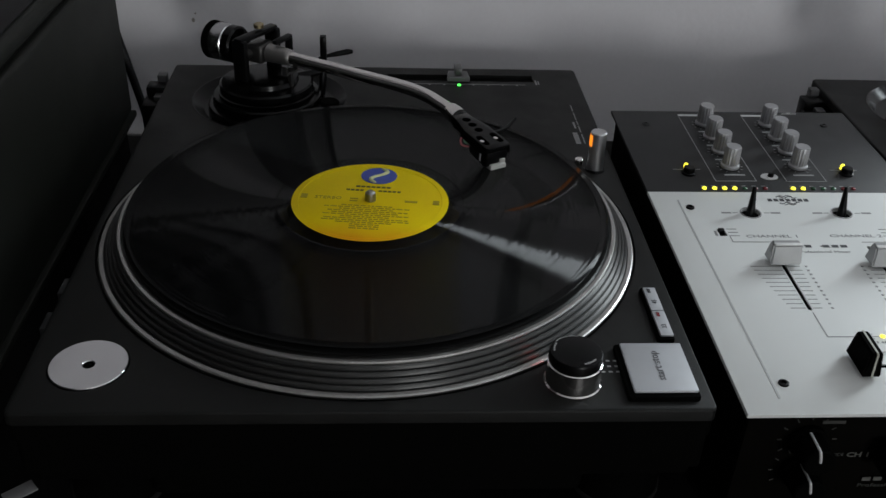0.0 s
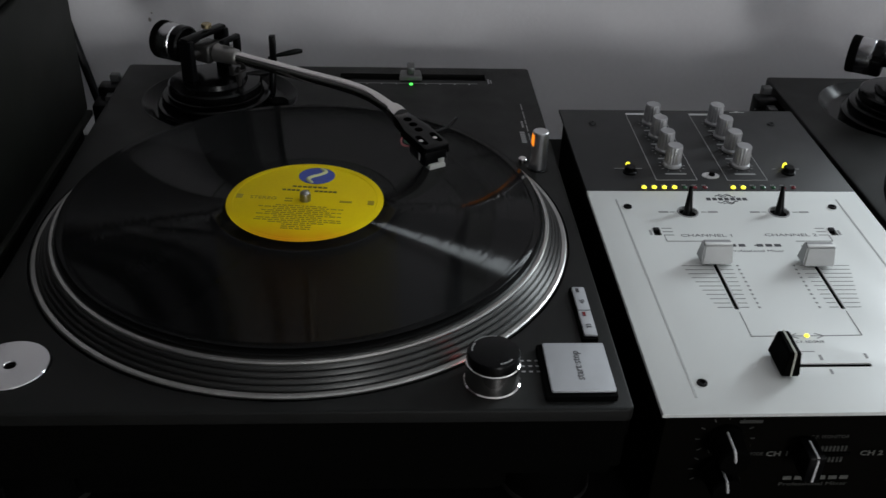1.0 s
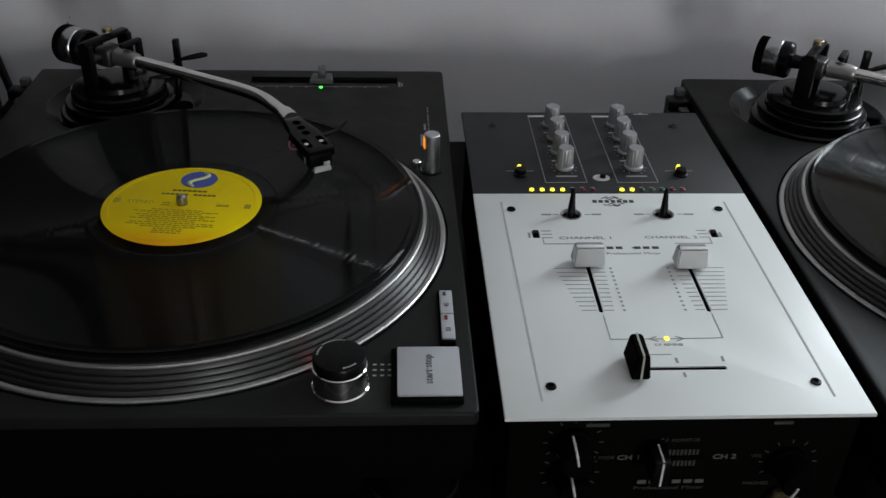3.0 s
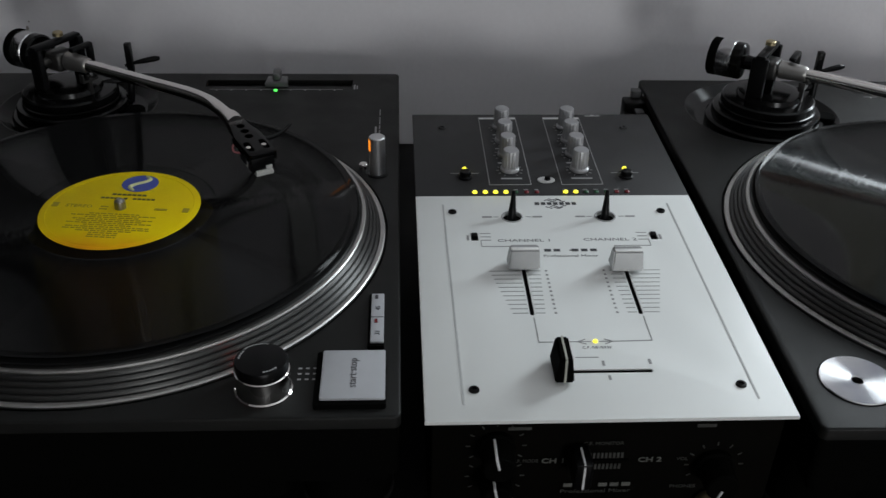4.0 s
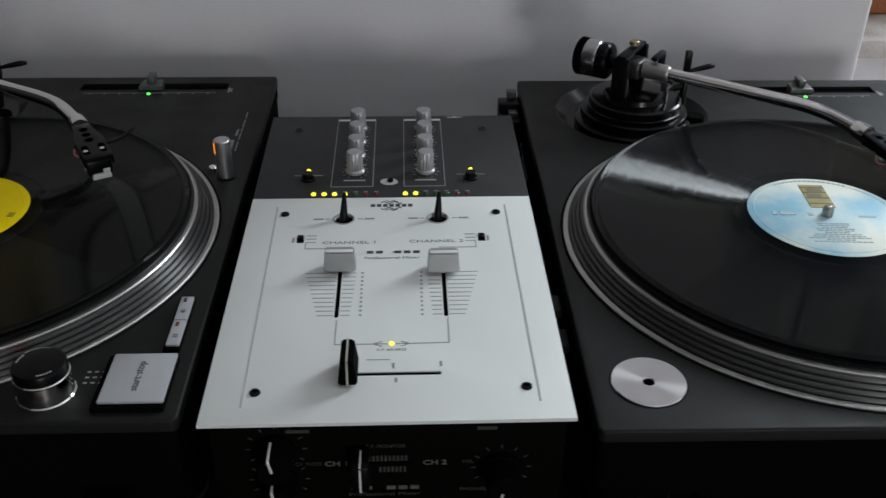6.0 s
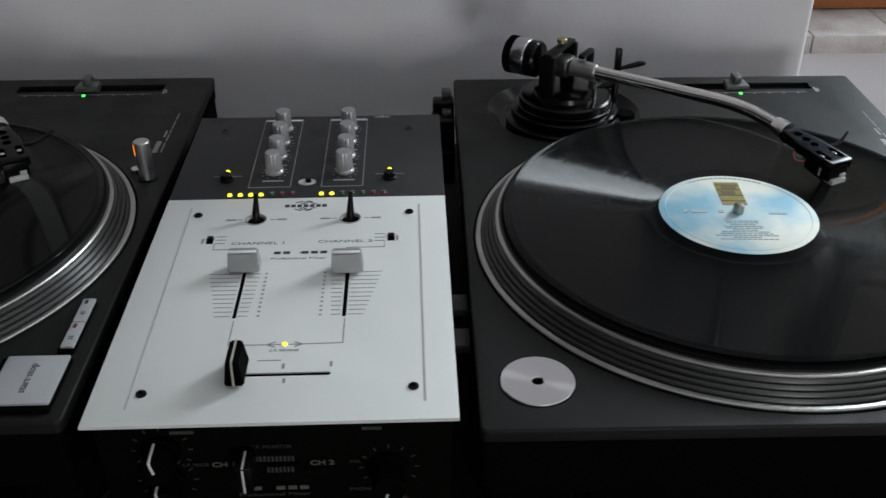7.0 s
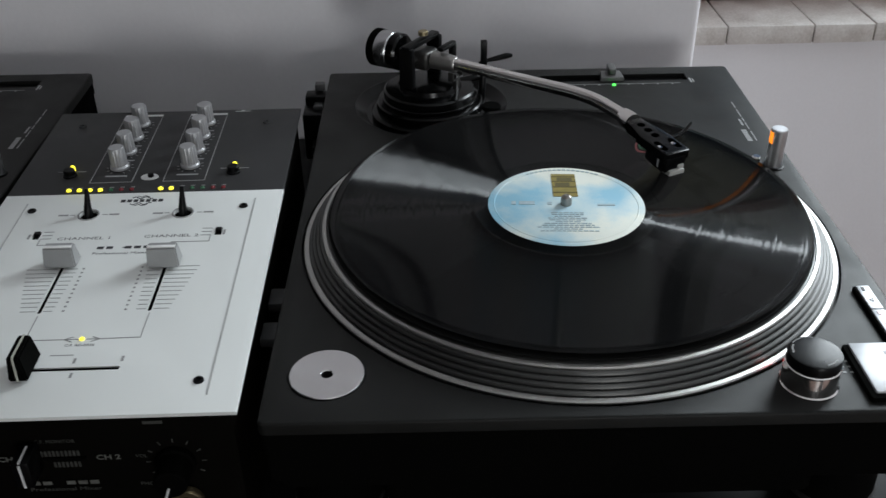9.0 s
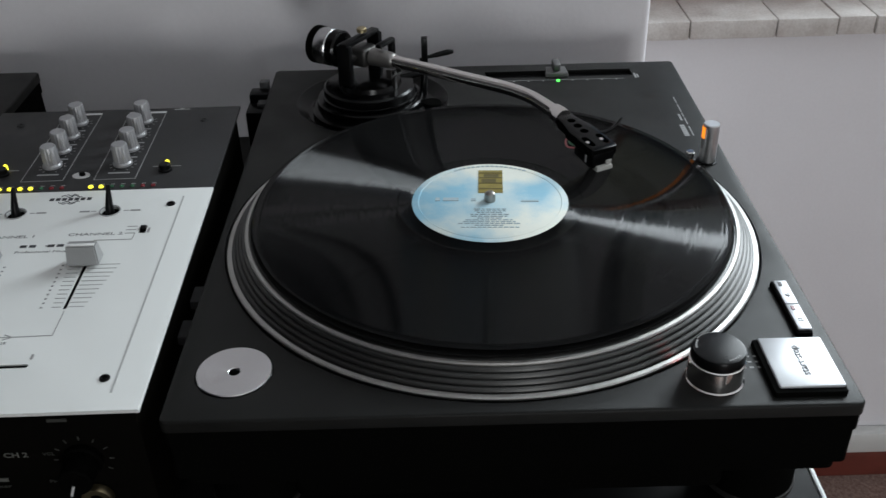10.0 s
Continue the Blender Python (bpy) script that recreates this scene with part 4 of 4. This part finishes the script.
# ---- mixer ----
def build_mixer():
    tilt = math.degrees(math.atan(0.0224))
    m = thing("dj_mixer", pose(0.1065, 0.1667, 0.0, 0, 0, 0.34), "two-channel battle mixer with a white and charcoal faceplate", "mixer")
    plane = pose(0, 0, 0.1122, tilt, 0, 0) @ pose(0, 0.0017, 0) @ Matrix.Diagonal((1.0, 0.991, 1.0, 1.0))
    W, Y0m, Y1m, S = 0.0945, -0.1745, 0.1762, 0.0472

    def top(name, b, mat, parent=None, label=""):
        return part(name, moved(b, plane), mat, parent or m, label)

    holes = [prism(rounded(x - 0.0013, x + 0.0013, -0.0885, -0.0210, 0.0012), -0.01, 0.01) for x in (-0.0305, 0.0322)]
    holes += [prism(rounded(-0.0225, 0.0278, -0.1394, -0.1364, 0.0012), -0.01, 0.01)]
    holes += [lathe([(0, -0.01), (0.0062, -0.01), (0.0062, 0.01), (0, 0.01)], 32, (x, 0.0192, 0)) for x in (-0.0312, 0.0310)]
    holes += [box(x - 0.0024, x + 0.0024, -0.0095, -0.0008, -0.01, 0.01) for x in (-0.0578, 0.0582)]
    white = top("faceplate", carved(prism([(-W, Y0m), (W, Y0m), (W, S), (-W, S)], -0.0022, 0.0, 0.0004), *holes), mixer_white, None, "white painted faceplate")
    dark = top("upper_faceplate", prism([(-W, S + 0.0001), (W, S + 0.0001), (W, Y1m), (-W, Y1m)], -0.0022, 0.0, 0.0004), mixer_dark, None, "charcoal upper faceplate")
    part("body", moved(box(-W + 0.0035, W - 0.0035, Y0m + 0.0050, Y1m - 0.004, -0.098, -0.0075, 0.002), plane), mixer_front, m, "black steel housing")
    part("under_tray", moved(box(-W + 0.004, W - 0.004, Y0m + 0.006, Y1m - 0.004, -0.0074, -0.0058), plane), black_matt, m)
    for x in (-0.07, 0.07):
        for y in (-0.14, 0.14):
            part("foot", lathe([(0, 0.0), (0.009, 0.0), (0.010, 0.002), (0.010, 0.0178), (0, 0.0178)], 24, (x, y, 0)), black_matt, m)

    # screws
    for x, y in ((-0.0705, 0.0257), (0.0700, 0.0257), (-0.0685, -0.1515), (0.0716, -0.1502), (-0.072, 0.152), (0.070, 0.152)):
        top("screw", lathe([(0.0029, 0.0001), (0.0027, 0.0009), (0.0015, 0.0011), (0.0013, 0.0002), (0, 0.0002)], 24, (x, y, 0)), black_satin if y < 0.1 else mixer_dark, m, "black socket screw")

    # printed lines and words on the white plate
    ink = [stroke(-0.0764, 0.0355, -0.0744, -0.1625, 0.0011, 0), stroke(0.0766, 0.0358, 0.0776, -0.1612, 0.0011, 0)]
    many("border_line", ink, print_pale, white, plane)
    ink = []
    for sx, cx in ((-1, -0.0305), (1, 0.0322)):
        for k in range(11):
            f = k / 10
            y = -0.0440 - 0.0425 * f
            outer, inner = 0.0210 - 0.0100 * f, 0.0100 - 0.0025 * f
            ink.append(stroke(cx + sx * outer, y, cx + sx * 0.0022, y, 0.00032, 0))
            ink.append(stroke(cx - sx * inner, y, cx - sx * 0.0022, y, 0.00032, 0))
            ink.append(bar(cx - sx * 0.0136 - 0.0007, cx - sx * 0.0136 + 0.0007, y - 0.0006, y + 0.0006, 0))
        # leads round the small selector
        bx = sx * 0.058
        for yy in (-0.0012, -0.0052, -0.0092):
            ink.append(stroke(bx - sx * 0.004, yy, bx - sx * 0.0105, yy, 0.0005, 0))
        ink += [stroke(bx - sx * 0.004, -0.0092, bx - sx * 0.004, -0.0165, 0.0005, 0), stroke(bx - sx * 0.004, -0.0165, bx - sx * 0.028, -0.0165, 0.0005, 0)]
        ink += [bar(bx + sx * 0.0042 - 0.0007, bx + sx * 0.0042 + 0.0007, -0.009, -0.0035, 0)]
        # toggle legends
        tx = sx * 0.0311
        ink += [stroke(tx - 0.009, 0.0192, tx - 0.0125, 0.0192, 0.0005, 0), stroke(tx + 0.009, 0.0192, tx + 0.0125, 0.0192, 0.0005, 0)]
        ink += [bar(tx - 0.020, tx - 0.0135, 0.0185, 0.0200, 0), bar(tx + 0.0135, tx + 0.020, 0.0185, 0.0200, 0)]
    ink += [stroke(-0.0300, -0.0910, -0.0300, -0.1130, 0.0005, 0), stroke(0.0330, -0.0905, 0.0330, -0.1125, 0.0005, 0),
            stroke(-0.0300, -0.1130, -0.0060, -0.1130, 0.0005, 0), stroke(0.0330, -0.1125, 0.0090, -0.1130, 0.0005, 0)]
    for sx in (-1, 1):
        cx = 0.0012
        ink += [stroke(cx + sx * 0.0098, -0.1130, cx + sx * 0.0052, -0.1108, 0.0005, 0), stroke(cx + sx * 0.0098, -0.1130, cx + sx * 0.0052, -0.1152, 0.0005, 0), stroke(cx + sx * 0.0098, -0.1130, cx + sx * 0.0022, -0.1130, 0.0004, 0)]
    ink += [bar(0.0016, 0.0030, -0.1335, -0.1295, 0), bar(0.0270, 0.0284, -0.1325, -0.1285, 0), bar(0.0030, 0.0044, -0.1450, -0.1415, 0), stroke(-0.012, -0.1265, 0.0005, -0.1265, 0.0004, 0)]
    many("printed_line", ink, print_line, white, plane)
    legend = [words("CHANNEL 1", 0.0043, pose(-0.0262, -0.0098, 0), 1.5), words("CHANNEL 2", 0.0043, pose(0.0290, -0.0092, 0), 1.5),
              words("C.F. REVERSE", 0.0026, pose(0.0012, -0.1182, 0), 1.1), words("Professional Mixer", 0.0034, pose(0.0008, -0.0278, 0), 1.35)]
    many("lettering", legend, print_soft, white, plane)
    # model mark: two groups of block shapes; maker's emblem: scrolls and blocks
    mark = [bar(-0.0150 + k * 0.0058, -0.0150 + k * 0.0058 + 0.0042, -0.0227, -0.0200, 0) for k in (0, 1, 3, 4, 5)] + [bar(0.0010, 0.0026, -0.0218, -0.0210, 0)]
    many("model_mark", mark, print_black, white, plane)
    em = [bar(-0.0140 + k * 0.0042, -0.0140 + k * 0.0042 + 0.0030, 0.0345, 0.0378, 0) for k in range(7)]
    for y0, sgn in ((0.0400, 1), (0.0322, -1)):
        em.append(tube([(-0.0070 + 0.0014 * k, y0 + sgn * 0.0012 * math.sin(k * 1.2), 0.0) for k in range(11)], 0.00035, 6, 3))
        em.append(tube([(-0.0040 + 0.0014 * k, y0 + sgn * (0.0018 + 0.0008 * math.cos(k * 1.6)), 0.0) for k in range(7)], 0.0003, 6, 3))
    top("emblem", bm_join(*em), print_black, white)
    top("reverse_led", lathe([(0.0014, 0.0001), (0.0012, 0.0008), (0, 0.0010)], 16, (0.0012, -0.1130, 0)), led_yellow, white, "lit yellow light")

    for x in (-0.0305, 0.0322):
        top("fader_slot", box(x - 0.0012, x + 0.0012, -0.0883, -0.0212, -0.0040, -0.0009), slot_black, white)
    top("fader_slot", box(-0.0223, 0.0276, -0.1393, -0.1365, -0.0040, -0.0009), slot_black, white)
    # channel faders
    for x, y in ((-0.0305, -0.0395), (0.0322, -0.0420)):
        cap = bmesh.new()
        bmesh.ops.create_cube(cap, size=1)
        for v in cap.verts:
            hi = v.co.z > 0
            v.co = Vector((x + (0.0088 if hi else 0.0098) * (1 if v.co.x > 0 else -1), y + (0.0062 if not hi else 0.0034) * (1 if v.co.y > 0 else -1), 0.0145 if hi else 0.0018))
        bmesh.ops.bevel(cap, geom=list(cap.edges), offset=0.0009, segments=2, affect="EDGES")
        f = top("channel_fader", cap, cap_silver, None, "silver channel fader cap")
        top("fader_stem", box(x - 0.0008, x + 0.0008, y - 0.002, y + 0.002, -0.006, 0.0020), satin_metal, f)
        top("grip_line", box(x - 0.0084, x + 0.0084, y - 0.0029, y - 0.0004, 0.0143, 0.0148, 0.0002), cap_white, f, "pale top strip")
    # crossfader: black wedge cap with a pale line
    xc, yc = -0.0212, -0.1380
    cap = bmesh.new()
    bmesh.ops.create_cube(cap, size=1)
    for v in cap.verts:
        hi = v.co.z > 0
        v.co = Vector((xc + (0.0033 if hi else 0.0052) * (1 if v.co.x > 0 else -1), yc + (0.0098 if hi else 0.0112) * (1 if v.co.y > 0 else -1), 0.0165 if hi else 0.0015))
    bmesh.ops.bevel(cap, geom=list(cap.edges), offset=0.0009, segments=2, affect="EDGES")
    x_cap = top("crossfader", cap, black_matt, None, "black crossfader cap with a pale line")
    top("grip_line", bm_join(box(xc - 0.0005, xc + 0.0005, yc - 0.0096, yc + 0.0096, 0.0160, 0.0168), moved(box(-0.0005, 0.0005, -0.0003, 0.0003, 0.0, 0.0143), pose(xc, yc - 0.01125, 0.0020, -5.2, 0, 0))), cap_line, x_cap)
    top("fader_stem", box(xc - 0.002, xc + 0.002, yc - 0.0008, yc + 0.0008, -0.006, 0.0018), satin_metal, x_cap)
    # toggles
    for x in (-0.0312, 0.0310):
        tg = top("toggle_switch", tube([(x, 0.0192, -0.004), (x, 0.0198, 0.003), (x + 0.0003, 0.0215, 0.0085), (x + 0.0008, 0.0245, 0.0172)], [0.0032, 0.0027, 0.0021, 0.0011], 16, 4), black_satin, None, "black toggle switch")
        top("toggle_ring", lathe([(0.0063, 0.0), (0.0064, 0.0005), (0.0070, 0.0005), (0.0071, 0.0)], 40, (x, 0.0192, 0)), print_grey, tg)
        top("toggle_base", lathe([(0.0061, -0.0030), (0.0045, -0.0015), (0, -0.0010)], 32, (x, 0.0192, 0)), black_matt, tg)
    for x in (-0.0578, 0.0582):
        top("selector_switch", bm_join(box(x - 0.0023, x + 0.0023, -0.0094, -0.0009, -0.0050, -0.0015), box(x - 0.0018, x + 0.0018, -0.0050, -0.0015, -0.0015, 0.0012, 0.0003)), black_satin, None, "small black slide switch")

    # equaliser columns on the charcoal plate
    for cx, x0, x1 in ((-0.0262, -0.0424, -0.0132), (0.0240, 0.0086, 0.0374)):
        lines = [stroke(x0, 0.0622, x1, 0.0625, 0.0005, 0), stroke(x0, 0.0622, x0, 0.1690, 0.0005, 0), stroke(x1, 0.0625, x1, 0.1692, 0.0005, 0)]
        top("header_bar", bar(x0, x1, 0.1672, 0.1700, 0), print_white, dark)
        for ky in (0.0835, 0.1065, 0.1292, 0.1520):
            for k in range(11):
                an = radians(-60 + k * 30)
                lines.append(stroke(cx + 0.0078 * math.cos(an), ky + 0.0078 * math.sin(an), cx + 0.0096 * math.cos(an), ky + 0.0096 * math.sin(an), 0.0004, 0))
            lines.append(bar(cx - 0.0075, cx + 0.0075, ky - 0.0130, ky - 0.0115, 0))
            prof = [(0.0068, 0.0006), (0.0068, 0.0022), (0.0060, 0.0034), (0.0057, 0.0158), (0.0050, 0.0168), (0, 0.0170)]
            kb = lathe(prof, 36, (cx, ky, 0))
            for v in kb.verts:
                if 0.003 < v.co.z < 0.016:
                    d2 = Vector((v.co.x - cx, v.co.y - ky))
                    if round(math.degrees(math.atan2(d2.y, d2.x)) / 10) % 2:
                        v.co.x, v.co.y = cx + d2.x * 0.91, ky + d2.y * 0.91
            top("knob", kb, knob_silver, dark, "silver ribbed equaliser knob")
        many("printed_line", lines, print_grey, dark, plane)
    top("lettering", bm_join(bar(0.043, 0.055, 0.1725, 0.1733, 0), bar(0.0475, 0.0505, 0.1738, 0.1748, 0)), print_white, dark)
    # cue buttons, lights, level meters
    for x in (-0.0590, 0.0562):
        top("cue_button", lathe([(0.0050, 0.0), (0.0050, 0.0012), (0.0042, 0.0018), (0.0040, 0.0046), (0.0034, 0.0052), (0, 0.0052)], 28, (x, 0.0735, 0)), black_satin, dark, "black cue button")
        top("cue_led", lathe([(0.0017, 0.0), (0.0016, 0.0026), (0.0010, 0.0036), (0, 0.0040)], 16, (x, 0.0815, 0)), led_yellow, dark, "lit yellow cue light")
        many("printed_line", (stroke(x - 0.010, 0.0790, x - 0.003, 0.0790, 0.0005, 0), stroke(x + 0.003, 0.0790, x + 0.010, 0.0790, 0.0005, 0)), print_grey, dark, plane)
    for x0, lit in ((-0.0536, 4), (0.0094, 2)):
        for k in range(7):
            mat_l = led_yellow if k < lit else (led_green_off if k < 5 else led_red_off)
            top("meter_led", lathe([(0.0017, 0.0), (0.0016, 0.0008), (0.0010, 0.0013), (0, 0.0015)], 14, (x0 + k * 0.00717, 0.0517, 0)), mat_l, dark, "lit yellow meter light" if k < lit else "unlit meter light")
            top("printed_line", bar(x0 + k * 0.00717 - 0.0014, x0 + k * 0.00717 + 0.0014, 0.0550, 0.0556, 0), print_grey, dark)
    badge = top("badge", moved(lathe([(0.0062, 0.0), (0.0060, 0.0006), (0, 0.0006)], 36), Matrix.Translation((-0.0019, 0.0687, 0)) @ Matrix.Diagonal((1, 0.72, 1, 1))), print_white, dark, "white oval badge")
    top("badge_dot", lathe([(0.0022, 0.0006), (0.0020, 0.0030), (0, 0.0034)], 20, (-0.0010, 0.0690, 0)), black_satin, badge)

    # front panel
    fy = -0.1662

    def knob_front(x, z, r, angle):
        k = part("front_knob", moved(lathe([(r * 1.12, 0.0), (r * 1.12, 0.003), (r, 0.004), (r * 0.94, 0.017), (r * 0.85, 0.018), (0, 0.018)], 36), pose(x, fy, z, 90, 0, 0)), black_matt, m, "black front panel knob")
        c, s = math.sin(radians(angle)), math.cos(radians(angle))
        part("pointer", bm_join(tube([(x + c * r * 1.02, fy - 0.005, z + s * r * 1.02), (x + c * r * 0.97, fy - 0.0165, z + s * r * 0.97), (x + c * r * 0.80, fy - 0.0182, z + s * r * 0.80), (x + c * r * 0.15, fy - 0.0182, z + s * r * 0.15)], 0.0007, 8, 3)), print_white, k)

    knob_front(-0.0575, 0.0868, 0.0088, -12)
    knob_front(-0.0575, 0.0655, 0.0088, -12)
    knob_front(0.0580, 0.0710, 0.0092, 200)
    pr = []
    for kx, kz in ((-0.0575, 0.0868), (-0.0575, 0.0655), (0.0580, 0.0710)):
        for k in range(9):
            an = radians(-30 + k * 30)
            pr.append(moved(bar(-0.0012, 0.0012, -0.0003, 0.0003, 0), pose(kx + 0.0145 * math.cos(an), fy, kz + 0.0145 * math.sin(an), 90, 0, 0) @ pose(0, 0, 0, 0, 0, math.degrees(an))))
    face = lambda x, z: pose(x, fy - 0.0001, z, 90, 0, 0)
    pr += [words("CH 1", 0.0046, face(-0.0273, 0.0755), 1.25, 0.0001), words("CH 2", 0.0046, face(0.0234, 0.0752), 1.25, 0.0001)]
    # front print coloured darker to stand for the little light it gets
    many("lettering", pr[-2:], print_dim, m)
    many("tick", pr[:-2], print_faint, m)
    dim = [words("Professional Mixer", 0.0036, face(-0.0032, 0.0531), 1.4), words("PHONES", 0.0034, face(0.0436, 0.0554), 1.1), words("C.F. MONITOR", 0.0032, face(-0.0020, 0.0872), 1.0),
           words("C.F. MODE", 0.0032, face(-0.0420, 0.0757), 0.9), words("VOL", 0.0032, face(0.0405, 0.0754), 1.0)]
    dim += [moved(bar(-0.0140 + k * 0.0021, -0.0128 + k * 0.0021, -0.0018, 0.0018, 0), face(0.003, 0.0788)) for k in range(10)] + [moved(bar(-0.0115 + k * 0.0021, -0.0103 + k * 0.0021, -0.0018, 0.0018, 0), face(0.006, 0.0710)) for k in range(7)]
    dim += [moved(bar(-0.052, -0.040, -0.001, 0.001, 0), face(0, 0.0985)), moved(bar(0.045, 0.055, -0.001, 0.001, 0), face(0, 0.0985))]
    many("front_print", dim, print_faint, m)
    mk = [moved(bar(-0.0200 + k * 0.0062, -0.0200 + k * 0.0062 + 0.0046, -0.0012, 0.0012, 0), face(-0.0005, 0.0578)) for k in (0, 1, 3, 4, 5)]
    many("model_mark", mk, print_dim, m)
    part("monitor_slot", box(-0.0210, 0.0120, fy - 0.0004, fy + 0.001, 0.0738, 0.0758), black_matt, m)
    mf = part("monitor_fader", moved(box(-0.0045, 0.0045, -0.016, 0.0, -0.0085, 0.0085, 0.0012), pose(-0.0145, fy - 0.0005, 0.0795)), black_satin, m, "black monitor fader cap")
    part("pointer", bm_join(box(-0.0150, -0.0140, fy - 0.0172, fy - 0.0164, 0.0720, 0.0870), box(-0.0150, -0.0140, fy - 0.0165, fy - 0.004, 0.0880, 0.0885)), print_white, mf)
    jk = part("phones_jack", moved(lathe([(0.0040, 0.0015), (0.0040, 0.004), (0.0078, 0.0045), (0.0085, 0.003), (0.0085, 0.0)], 32), pose(0.0600, fy, 0.0440, 90, 0, 0)), brass, m, "brass headphone jack ring")
    part("jack_hole", moved(lathe([(0, 0.0012), (0.0042, 0.0012)], 24), pose(0.0600, fy, 0.0440, 90, 0, 0)), black_matt, jk)
    return m


slot_black = material("slot_black", (0.002, 0.002, 0.002), 0.9, spec=0.02)
cap_white = material("pale_cap_strip", (0.70, 0.70, 0.69), 0.4, 0.0, 0.05, 120)
cap_line = material("pale_line", (0.42, 0.42, 0.36), 0.5)
build_mixer()
